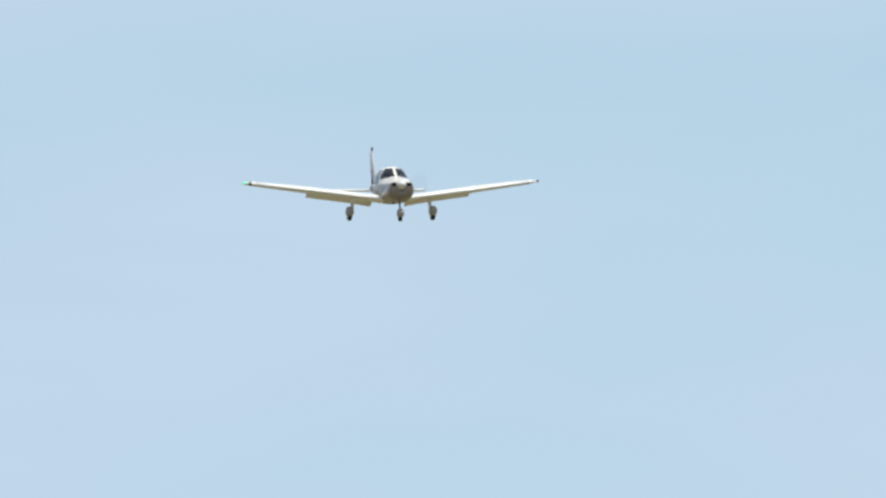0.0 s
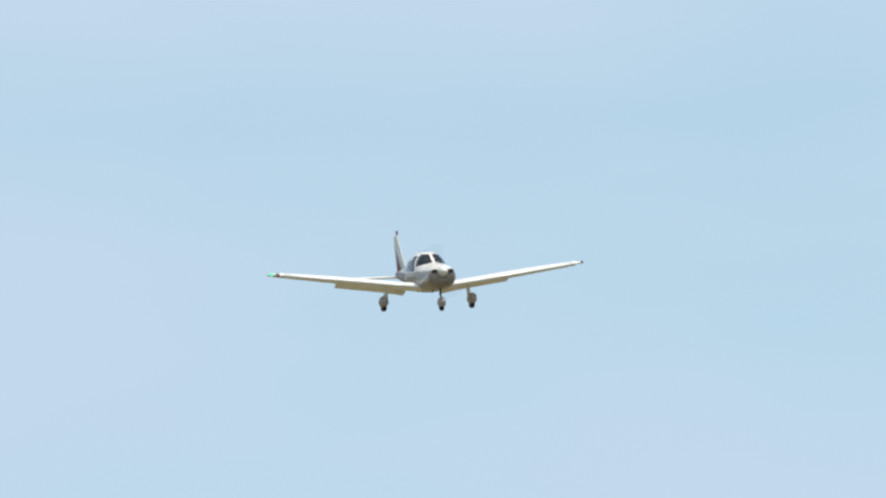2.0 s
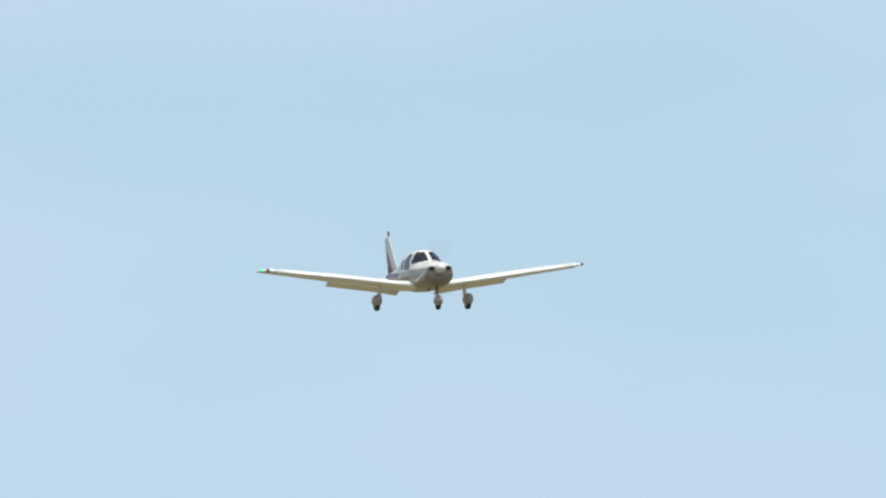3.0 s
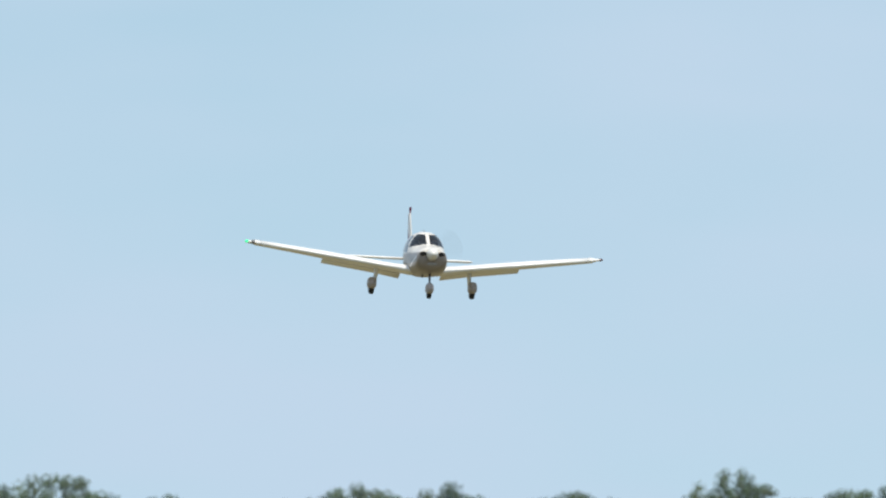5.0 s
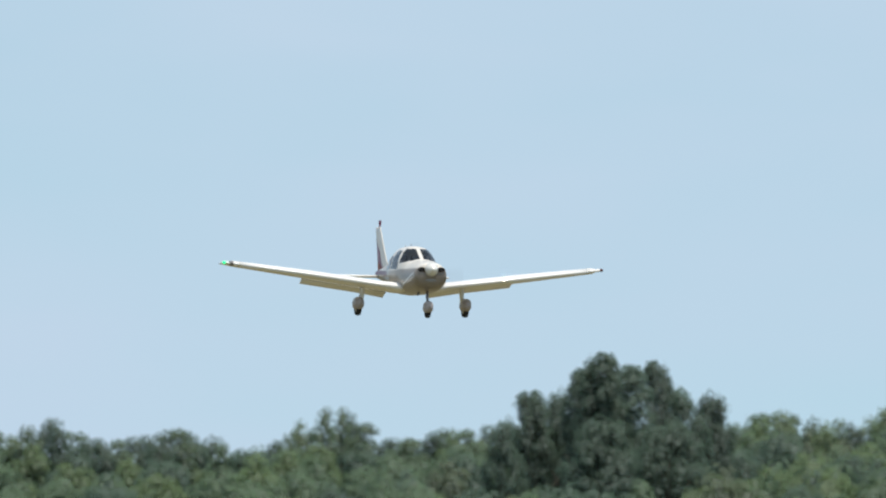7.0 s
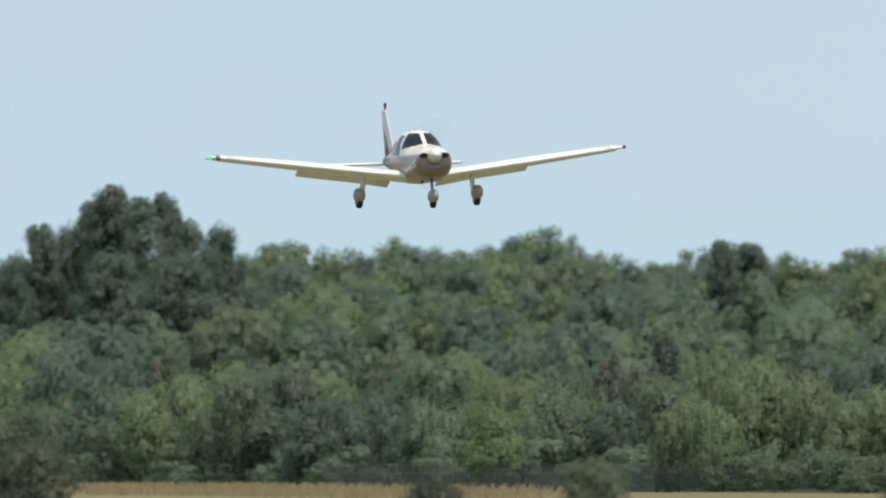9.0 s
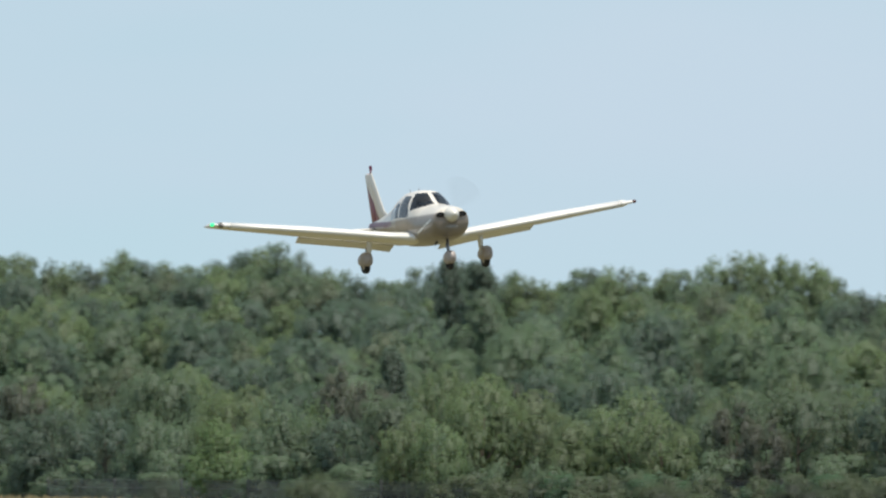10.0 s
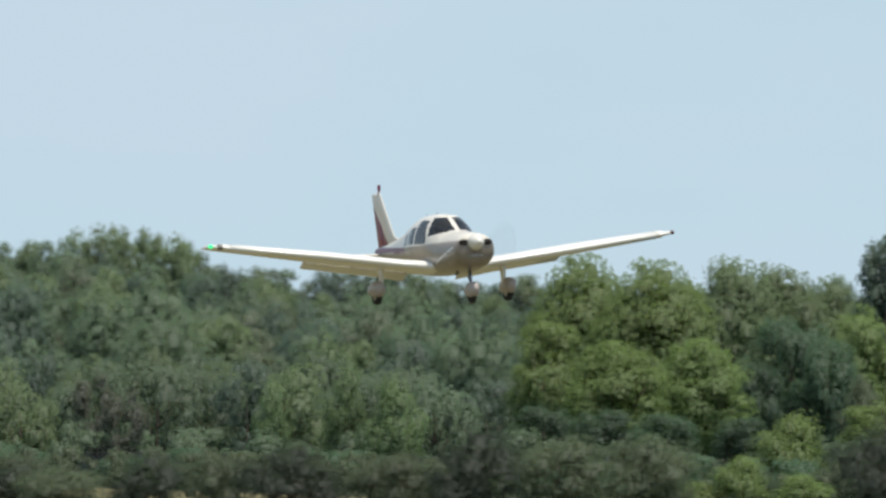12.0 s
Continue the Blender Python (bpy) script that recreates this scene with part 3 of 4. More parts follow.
def build_woods():
    """The crowded middle of the hillside, crown upon crown."""
    rng = np.random.default_rng(5)
    for leaf in ("mid", "light", "dark", "olive"):
        vs, fs, ns, ins, base = [], [], [], [], 0
        rows = list(np.arange(EDGE + 26, CREST - 30, 36.0)) + [CREST - 22, CREST + 4]
        for ri, d0 in enumerate(rows):
            step = 98.0 if d0 < 1150 else 82.0 if d0 < CREST - 30 else 64.0
            grow = 1.0 if d0 < 1150 else 0.78
            for u0 in np.arange(-1600, 3950, step):
                h = math.sin(u0 * 12.9898 + ri * 78.233) * 43758.5453
                h -= math.floor(h)
                patch = noise.noise(Vector((u0 / 260.0, ri / 2.6, 3.0))) * 0.42
                if leaf_choice(min(0.999, max(0.0, h + patch))) != leaf:
                    continue
                k = kinds[leaf][int(rng.integers(len(kinds[leaf])))]
                x, y, z = spot(u0 + rng.uniform(-38, 38), d0 + rng.uniform(-12, 12))
                s = rng.uniform(0.72, 1.36) * grow
                a = rng.uniform(0, 6.28)
                ca, sa = math.cos(a), math.sin(a)
                use = k.v.reshape(-1, 4, 3)
                keep = use[:, 0, 2] > k.height * 0.3
                use = use[keep].reshape(-1, 3)
                ins.append(k.inner[keep])
                sh = k.wood_shade.reshape(-1, 4, 3)[keep].reshape(-1, 3)
                ns.append(np.stack([sh[:, 0] * ca - sh[:, 1] * sa, sh[:, 0] * sa + sh[:, 1] * ca, sh[:, 2]], 1))
                tall = s * rng.uniform(0.85, 1.12)
                line = EYE.z + (min(interp(u0, HILL_U, HILL_V), skyline(u0)) - rng.uniform(4, 22)) / FOCAL * d0
                v = use * np.array([s, s, min(tall, max(0.4, (line - z + 0.3) / k.height))])
                v = np.stack([v[:, 0] * ca - v[:, 1] * sa + x, v[:, 0] * sa + v[:, 1] * ca + y, v[:, 2] + z - 0.3], 1)
                vs.append(v)
                fs.append(np.arange(base, base + len(v)).reshape(-1, 4))
                base += len(v)
        ob = new("woods", quick_mesh("woods", np.concatenate(vs), np.concatenate(fs), M_LEAF[leaf], np.concatenate(ns), np.concatenate(ins), M_INNER[leaf]))
        tagged(ob, {"mid": "dense mid-green tree crowns covering the hillside", "light": "lighter green crowns scattered over the wooded hill",
                    "dark": "dark green shaded crowns on the wooded hill", "olive": "grey-olive sparse crowns on the wooded hill"}[leaf], "woods", kind="stuff")


build_woods()

# single large trees
oak = Kind("oak_tree", "dark", 77, 4.6, 13.0, 150, 7000, 0.165, clear=0.04, girth=0.28, lump=0.46)
broad_oak = Kind("oak_tree", "dark", 78, 6.5, 9.0, 110, 6500, 0.165, clear=0.04, girth=0.28, lump=0.54)
for kind, u, v, w, d, text in ((oak, 452, 460, 110, 1180, "large dark green oak rising above the wooded hill"),
                               (oak, 420, 436, 90, 1186, "dark green oak crowded against a larger one"),
                               (oak, 495, 438, 130, 1190, "dark green oak crowded against a larger one"),
                               (oak, 548, 446, 80, 1195, "slim dark green oak close beside a larger one"),
                               (broad_oak, 590, 402, 140, 1198, "dark green oak beside a much larger one"),
                               (oak, 328, 394, 90, 1190, "slim dark green oak with gaps in its crown"),
                               (broad_oak, 372, 392, 120, 1192, "broad dark green oak on the wooded hill"),
                               (broad_oak, 278, 343, 100, 1175, "small dark green oak below larger ones"),
                               (broad_oak, 645, 388, 120, 1212, "rounded dark green oak on the wooded hill"),
                               (broad_oak, 450, 345, 180, 1172, "dark green oak below taller ones"),
                               (broad_oak, 570, 340, 180, 1176, "dark green oak below taller ones"),
                               (oak, 1430, 190, 70, 745, "narrow dark evergreen in the middle of the wood"),
                               (oak, 1585, 342, 80, 1240, "dark upright tree standing on the wooded hill"),
                               (oak, 1532, 347, 62, 1245, "slim dark upright tree on the wooded hill"),
                               (oak, 3432, 352, 120, 960, "tall dark green oak at the wood's near edge"),
                               (broad_oak, 3505, 392, 230, 970, "tall dark green oak at the wood's near edge")):
    x, y, z = spot(u, d)
    kind.put(x, y, z - 0.3, RNG.uniform(0, 360), w / FOCAL * d / kind.width, (EYE.z + v / FOCAL * d - z + 0.3) / kind.height, text)

# trees that stand out among the crowded crowns
thorn = Kind("thorn_tree", "russet", 88, 3.2, 4.2, 34, 1500, 0.13, clear=0.02, lump=0.7)
for u, v, w, back in ((1345, 160, 110, 42), (1392, 130, 100, 36), (548, 168, 90, 40), (775, 142, 110, 36), (2040, 92, 110, 6), (2092, 62, 100, 3), (1660, 125, 90, 30)):
    d = wood_foot(u) + back
    x, y, z = spot(u, d)
    thorn.put(x, y, z - 0.2, RNG.uniform(0, 360), w / FOCAL * d / thorn.width, (EYE.z + v / FOCAL * d - z + 0.2) / thorn.height, "brownish half-bare tree among green ones", "trees of the wooded hill")
for leaf, u, v, w, back in (("spring", 1120, 64, 135, 0), ("light", 1450, 74, 120, 0), ("light", 1515, 62, 115, -2), ("spring", 2440, 174, 125, 38), ("spring", 2565, 96, 140, 2),
                            ("spring", 2350, 86, 80, 4), ("spring", 2485, 122, 100, 8), ("dark", 350, 170, 180, 38), ("dark", 470, 166, 160, 40), ("mid", 70, 152, 170, 36)):
    plant("edge_" + leaf, u, wood_foot(u) + back, v, w)

maple = Kind("maple_tree", "fresh", 91, 5.2, 9.0, 130, 9500, 0.135, clear=-0.06, girth=0.2, lump=0.66)
ash = Kind("ash_tree", "fresh", 95, 3.7, 6.5, 80, 5000, 0.13, clear=-0.06, girth=0.16, lump=0.7)
elm = Kind("elm_tree", "light", 97, 6.6, 9.0, 120, 9500, 0.138, clear=-0.06, girth=0.16, lump=0.64)
hazel = Kind("hazel_tree", "deep", 98, 4.6, 6.0, 70, 5000, 0.13, clear=-0.10, girth=0.14, lump=0.7)
briar = Kind("hawthorn_tree", "scrub", 99, 5.0, 5.0, 50, 3000, 0.14, clear=-0.12, girth=0.12, lump=0.72)
for kind, u, d, v, w, text in ((maple, 2900, 935, 312, 215, "bright green spreading tree in front of the woods"),
                               (maple, 3030, 925, 302, 250, "tall bright green tree in front of the woods"),
                               (ash, 2830, 915, 205, 150, "lower bright green tree before taller ones"),
                               (maple, 2960, 905, 160, 215, "lower bright green tree before taller ones"),
                               (maple, 3110, 910, 165, 190, "lower bright green tree before taller ones"),
                               (elm, 3140, 975, 306, 280, "dull olive-green rounded tree in front of the woods"),
                               (elm, 3255, 980, 294, 290, "dull olive-green rounded tree in front of the woods"),
                               (elm, 3355, 985, 276, 230, "dull olive-green rounded tree in front of the woods"),
                               (ash, 3385, 950, 225, 160, "light green tree with a sloping crown by the woods"),
                               (hazel, 3265, 932, 205, 200, "dark green tree in front of lighter ones"),
                               (hazel, 3330, 928, 170, 150, "dark green tree in front of lighter ones"),
                               (hazel, 3215, 915, 125, 110, "low dark green tree in front of lighter ones"),
                               (briar, 3395, 890, 105, 110, "brown-green thorny tree at the foot of taller ones"),
                               (hazel, 3190, 880, 30, 140, "low dark green tree at the foot of taller ones"),
                               (hazel, 3050, 880, 35, 130, "low dark green tree at the foot of taller ones"),
                               (hazel, 2830, 885, 45, 140, "low dark green tree at the foot of taller ones"),
                               (hazel, 2940, 883, 40, 140, "low dark green tree at the foot of taller ones"),
                               (ash, 3425, 870, 60, 150, "leafy green tree at the wood's near edge")):
    x, y, z = spot(u, d)
    kind.put(x, y, z - 0.2, RNG.uniform(0, 360), w / FOCAL * d / kind.width, (EYE.z + v / FOCAL * d - z + 0.2) / kind.height, text)


def build_undergrowth():
    """Brambles and low bushes that close the wood's foot down to the grass."""
    rng = np.random.default_rng(21)
    shapes = [crown_arrays(300 + j, 1.0, 1.0, 12, 330, 0.055, 1.0) for j in range(4)]
    for leaf, count, lo, hi, far, near, wide, tall in (("mid", 150, -1500, 3900, -1, 10, (1.1, 2.5), (0.9, 2.0)), ("deep", 90, -1500, 3900, -1, 6, (0.9, 1.8), (0.5, 1.1)),
                                                       ("scrub", 190, 1500, 3900, 0, 0, (0.8, 1.6), (0.7, 1.3)), ("deep", 80, 1700, 3900, 0, 0, (0.8, 1.5), (0.7, 1.35))):
        vs, ns, ins = [], [], []
        for _ in range(count):
            u = rng.uniform(lo, hi)
            if near:
                d = wood_foot(u) + rng.uniform(far, near)
            else:                                        # scrub beyond the slanting line
                d0 = max(505.0, 668.0 / (1 + 8.38 * bearing(u)))
                d = d0 + max(40.0, wood_foot(u) - d0) * rng.random() ** 1.3
            x, y, z = spot(u, d)
            use, _, sh, inn = shapes[int(rng.integers(4))]
            ins.append(inn)
            s, h = rng.uniform(*wide), rng.uniform(*tall)
            a = rng.uniform(0, 6.28)
            ca, sa = math.cos(a), math.sin(a)
            ns.append(np.stack([sh[:, 0] * ca - sh[:, 1] * sa, sh[:, 0] * sa + sh[:, 1] * ca, sh[:, 2]], 1))
            vs.append(np.stack([(use[:, 0] * ca - use[:, 1] * sa) * s + x, (use[:, 0] * sa + use[:, 1] * ca) * s + y, use[:, 2] * h + z - 0.12], 1))
        v = np.concatenate(vs)
        ob = new("undergrowth", quick_mesh("undergrowth", v, np.arange(len(v)).reshape(-1, 4), M_LEAF[leaf], np.concatenate(ns), np.concatenate(ins), M_INNER[leaf]))
        tagged(ob, {"mid": "leafy green bushes along the wood's foot", "scrub": "brown-green scrub along the wood's foot and meadow", "deep": "deep green brambles in the scrub"}[leaf], "undergrowth", kind="stuff")


build_undergrowth()

# nearer shrubs on the meadow
bush = [Kind("shrub", leaf, 120 + i, 2.6, 2.2, 30, 2600, 0.062, clear=0.02, girth=0.035, stem="stem") for i, leaf in enumerate(("gorse", "scrub", "fresh"))]
SHRUBS = (
    (300, 20, 150, 1), (255, -15, 90, 0), (1010, -40, 120, 0), (1290, -32, 130, 1), (2130, -38, 150, 0), (2390, -18, 190, 0),
    (2560, -38, 140, 1), (2700, 18, 190, 0), (2860, -6, 170, 1), (3010, -2, 170, 1), (1900, -48, 120, 1), (2260, -45, 120, 1),
    (3105, -82, 120, 2), (3185, -34, 135, 2), (3285, -66, 150, 2), (3450, 36, 200, 0), (3590, -20, 220, 1), (3275, 42, 170, 3), (1895, -62, 170, 0), (1985, -72, 160, 1),
)
for u, v, w, which in SHRUBS:
    d = 430.0 + RNG.uniform(-30, 30) if which < 2 else 500.0 if which == 2 else 600.0
    k = bush[min(which, 2)]
    x, y, z = spot(u, d)
    top = EYE.z + v / FOCAL * d
    k.put(x, y, z - 0.05, RNG.uniform(0, 360), (1.35 if which < 2 else 1.1) * w / FOCAL * d / k.width, (top - z + 0.05) / k.height,
          ("dark gorse-like shrub on the dry meadow", "dull olive shrub on the dry meadow", "bright green rounded shrub on the meadow", "flat-topped light green shrub behind lower ones")[which], "shrubs on the meadow")

for k in Kind.made:                                      # shapes that only lent their crown to the crowded woods
    if not k.used:
        for ob in (*k.ob.children, k.ob):
            bpy.data.objects.remove(ob)


def build_grass():
    rng = np.random.default_rng(8)
    n = 16000
    u = rng.triangular(-1400, -100, 1350, n)
    d = np.array([wood_foot(q) for q in u]) - 2 - 110 * rng.random(n) ** 1.4
    verts = []
    for k in range(n):
        x, y, z = spot(u[k], d[k])
        h, w, lean = rng.uniform(0.12, 0.34), rng.uniform(0.02, 0.05), rng.uniform(-0.12, 0.12)
        verts += [(x - w, y, z - 0.03), (x + w, y, z - 0.03), (x + w * 0.3 + lean, y, z + h), (x - w * 0.3 + lean, y, z + h * 0.95)]
    ob = new("dry_grass", quick_mesh("dry_grass", np.array(verts), np.arange(n * 4).reshape(-1, 4), M_STRAW, np.tile((0.0, -0.1, 1.0), (n * 4, 1))))
    tagged(ob, "dry straw-coloured standing grass along the wood's edge", "grass", kind="stuff")


build_grass()


def mesh_wire():
    """Woven wire, too fine to tell apart: grey metal that covers part of what lies behind it."""
    m = worn(material("woven_fence_wire", (0.10, 0.105, 0.11), 0.6, 0.3), 9.0, 0.6)
    m.node_tree.nodes["Principled BSDF"].inputs["Alpha"].default_value = 0.26
    return m


def build_fence():
    rail = new("fence")
    tagged(rail, "low galvanised wire fence along the wood's edge", "fence")
    bm = bmesh.new()
    tube(bm, [(0, 0, -0.2), (0, 0, 0.95)], [0.035, 0.03], 6)
    me = None
    us = list(range(820, 3400, 118))
    for u in us:
        x, y, z = spot(u, wood_foot(u) - 4)
        if me is None:
            ob = part("post", bm, M_POST, rail)
            me = ob.data
        else:
            ob = new("post", me)
            ob.parent = rail
        ob.location = (x, y, z)
    woven = mesh_wire()
    for a, b in zip(us, us[1:]):
        bm = bmesh.new()
        p, q = Vector(spot(a, wood_foot(a) - 4)), Vector(spot(b, wood_foot(b) - 4))
        side = (q - p).cross(Vector((0, 0, 1))).normalized() * 0.004
        up = Vector((0, 0, 0.84))
        low = Vector((0, 0, 0.03))
        loft(bm, [[e + low - side, e + low + side, e + up + side, e + up - side] for e in (p, q)])
        part("wire_panel", bm, woven, rail, smooth=False)
    for h in (0.25, 0.6, 0.88):
        bm = bmesh.new()
        tube(bm, [Vector(spot(u, wood_foot(u) - 4)) + Vector((0, -0.03, h)) for u in us], [0.008] * len(us), 5)
        part("wire", bm, M_POST, rail)


build_fence()


# ---------------------------------------------------------------- the aeroplane
# Its own space: x forward, y to port, z up; the wings' leading edge meets the root near the origin.
BODY_X = (-5.2, -4.4, -3.5, -2.6, -1.8, -1.2, -0.62, -0.18, 0.07, 0.31, 0.55, 1.0, 1.3, 1.5, 1.62, 1.69)
BODY_TOP = (0.40, 0.47, 0.57, 0.73, 0.94, 1.04, 1.06, 1.03, 0.93, 0.79, 0.67, 0.635, 0.615, 0.595, 0.575, 0.54)
BODY_LOW = (0.22, 0.14, 0.02, -0.10, -0.22, -0.29, -0.31, -0.30, -0.30, -0.29, -0.28, -0.24, -0.20, -0.14, -0.07, 0.01)
BODY_HALF = (0.04, 0.12, 0.22, 0.33, 0.47, 0.56, 0.58, 0.58, 0.57, 0.56, 0.55, 0.515, 0.495, 0.475, 0.455, 0.425)
THRUST_Z = 0.386


def body_point(x, phi, grow=0.0):
    top, low, half = interp(x, BODY_X, BODY_TOP), interp(x, BODY_X, BODY_LOW), interp(x, BODY_X, BODY_HALF)
    mid = low + (top - low) * 0.47
    power = 2 / 2.7
    c, s = math.cos(phi), math.sin(phi)
    y = half * math.copysign(abs(c) ** power, c)
    z = mid + ((top - mid) if s > 0 else (mid - low)) * math.copysign(abs(s) ** power, s)
    if s > 0:                                            # the cabin leans in above the belt
        y *= 1 - 0.17 * ((z - mid) / (top - mid)) ** 1.5
    return Vector((x, y, z)) * (1.0 + grow)


def body_zone(p):
    """Which part of the aeroplane's skin a spot belongs to."""
    x, y, z = p
    roof = interp(x, BODY_X, BODY_TOP)
    side = "port" if y > 0 else "starboard"
    if -0.24 < x < 0.53 and 0.03 < abs(y) and z > 0.64 - 0.16 * (0.53 - x) and z < 0.975 and (abs(y) < 0.3 or x > -0.02 - 0.45 * (z - 0.62)):
        return "windscreen " + side
    if abs(y) > 0.2 and 0.385 < z < roof - 0.125:
        if -0.84 < x < -0.14 - 0.45 * (z - 0.62) and z > 0.42:
            return "front_window " + side
        if -1.46 < x < -0.93 and z < roof - 0.26:
            return "rear_window " + side
        if -1.98 + 0.5 * (z - 0.42) < x < -1.56 and z < roof - 0.28:
            return "quarter_window " + side
    if x > 0.55:
        if x < 1.5 and abs(-0.31 * x + z + 0.186) < 0.026 and abs(y) > 0.2:
            return "pale_stripe " + side
        return "cowling"
    if x < -1.9 and abs(z - (0.30 - 0.02 * (x + 1.9))) < 0.062:
        return "maroon_stripe " + side
    return "skin"


def build_body(plane):
    xs = list(np.arange(-5.2, 1.69, 0.022)) + [1.69]
    turns = 120
    ring = [[body_point(x, 2 * math.pi * k / turns) for k in range(turns)] for x in xs]
    zones = {}
    for i in range(len(xs) - 1):
        for k in range(turns):
            quad = (ring[i][k], ring[i][(k + 1) % turns], ring[i + 1][(k + 1) % turns], ring[i + 1][k])
            zones.setdefault(body_zone(sum(quad, Vector()) / 4), []).append(
                (i * turns + k, i * turns + (k + 1) % turns, (i + 1) * turns + (k + 1) % turns, (i + 1) * turns + k))
    # blunt ends
    nose = len(xs) - 1
    zones["cowling"].append([nose * turns + k for k in range(turns)])
    zones["skin"].append([k for k in range(turns)][::-1])
    flat = [p for r in ring for p in r]
    look_of = {"skin": ("fuselage_skin", M_BODY, ""), "cowling": ("engine_cowling", M_BODY, "cream engine cowling, its taupe underside darkened to carry shade"),
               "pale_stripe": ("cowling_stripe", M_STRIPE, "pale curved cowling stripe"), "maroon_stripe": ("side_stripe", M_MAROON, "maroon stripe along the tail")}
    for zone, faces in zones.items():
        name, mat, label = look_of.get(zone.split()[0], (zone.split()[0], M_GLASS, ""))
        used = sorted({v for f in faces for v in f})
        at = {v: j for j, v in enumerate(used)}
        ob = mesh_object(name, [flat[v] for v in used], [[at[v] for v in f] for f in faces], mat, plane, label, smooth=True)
        if mat is M_GLASS:
            ob["label"] = "tinted window pane"


def aerofoil(le, chord, y, z, thick, lo=0.0, hi=1.0, n=14, camber=0.02):
    """A ring round a stretch of the chord: over the top towards the front, back along the bottom."""
    def half(f):
        return 5 * thick * chord * (0.2969 * math.sqrt(f) - 0.126 * f - 0.3516 * f * f + 0.2843 * f ** 3 - 0.1015 * f ** 4) + 0.003
    fs = [lo + (hi - lo) * (1 - math.cos(math.pi / 2 * k / n)) for k in range(n + 1)]
    top = [(le - f * chord, y, z + camber * chord * 4 * f * (1 - f) + half(f)) for f in reversed(fs)]
    low = [(le - f * chord, y, z + camber * chord * 4 * f * (1 - f) - half(f)) for f in fs[(1 if lo == 0 else 0):]]
    return [Vector(p) for p in top + low]


def wing_station(y):
    le = interp(y, (0.4, 0.55, 1.0, 3.0, 5.1, 5.33), (0.34, 0.24, 0.0, 0.0, -0.42, -0.56))
    te = interp(y, (0.4, 3.0, 5.1, 5.33), (-1.60, -1.60, -1.52, -1.42))
    z = -0.10 + math.tan(radians(7)) * (y - 0.5)
    return le, le - te, z


def hinge_turn(ring, hinge, degrees_down):
    a = radians(degrees_down)
    out = []
    for p in ring:
        dx, dz = p.x - hinge.x, p.z - hinge.z
        out.append(Vector((hinge.x + dx * math.cos(a) - dz * math.sin(a), p.y, hinge.z + dx * math.sin(a) + dz * math.cos(a))))
    return out


def wing_rings(ys, side, lo, hi, down=0.0, drop=0.0):
    rings = []
    for y in ys:
        le, chord, z = wing_station(y)
        r = aerofoil(le, chord, y, z, 0.15 if y < 5.2 else 0.09, lo, hi)
        slope = math.tan(radians(3.6 - 0.35 * y))        # the wing sits nose-up on the body, less so at its tip
        r = [Vector((p.x, p.y, p.z - (le - p.x) * slope)) for p in r]
        if down:
            h = Vector((le - lo * chord, y, z - (0.035 + lo * slope) * chord))
            r = hinge_turn(r, h, down)
            r = [p + Vector((-0.05, 0, -drop)) for p in r]
        rings.append([Vector((p.x, p.y * side, p.z)) for p in r])
    return rings


def build_wing(plane, side):
    which = "port" if side > 0 else "starboard"
    wing = part("wing", loft(bmesh.new(), wing_rings((0.40, 0.55, 0.8, 1.0, 1.6, 2.3, 3.0, 3.6, 4.3, 4.94), side, 0.0, 0.745)), M_WHITE, plane)
    part("wing_tip", loft(bmesh.new(), wing_rings((4.945, 5.08, 5.2, 5.28, 5.33), side, 0.0, 1.0)), M_WHITE, wing)
    part("root_fillet", loft(bmesh.new(), wing_rings((0.40, 0.60), side, 0.75, 1.0)), M_WHITE, wing)
    part("flap", loft(bmesh.new(), wing_rings((0.62, 1.4, 2.2, 2.98), side, 0.76, 1.0, 20, 0.03)), M_WHITE, wing, "lowered flap")
    part("aileron", loft(bmesh.new(), wing_rings((3.02, 3.6, 4.3, 4.93), side, 0.752, 1.0)), M_WHITE, wing)
    for y in (0.9, 1.9, 2.75):
        le, chord, z = wing_station(y)
        bm = bmesh.new()
        box(bm, (le - 0.88 * chord, side * y - 0.012, z - 0.13), (le - 0.70 * chord, side * y + 0.012, z - 0.05), 0.008)
        part("flap_hinge", bm, M_WHITE, wing)
    # dark lamp window let into the tip's front edge
    def front_band(y):
        le, chord, z = wing_station(y)
        ring = aerofoil(le + 0.006, chord, y, z, 0.15 if y < 5.2 else 0.09, 0.0, 0.12, 8)
        slope = math.tan(radians(3.6 - 0.35 * y))
        mid = Vector((le - 0.06 * chord, y, z))
        return [Vector((m.x, m.y * side, m.z - (le - m.x) * slope)) for m in [mid + (p - mid) * 1.05 for p in ring]]
    if side < 0:
        part("lamp_window", loft(bmesh.new(), [front_band(y) for y in (5.12, 5.17, 5.22)]), M_SMOKED, wing, "dark lamp window in the wing tip")
    # navigation lamp on the tip
    le, chord, z = wing_station(5.30)
    bm = bmesh.new()
    bmesh.ops.create_uvsphere(bm, u_segments=14, v_segments=9, radius=1.0,
                              matrix=Matrix.Translation((le - 0.06, side * 5.35, z + 0.01)) @ Matrix.Diagonal((0.09, 0.055, 0.045, 1)))
    part("navigation_lamp", bm, M_GREEN if side < 0 else M_RED_LENS, wing, "glowing green lamp" if side < 0 else "dark red lamp")


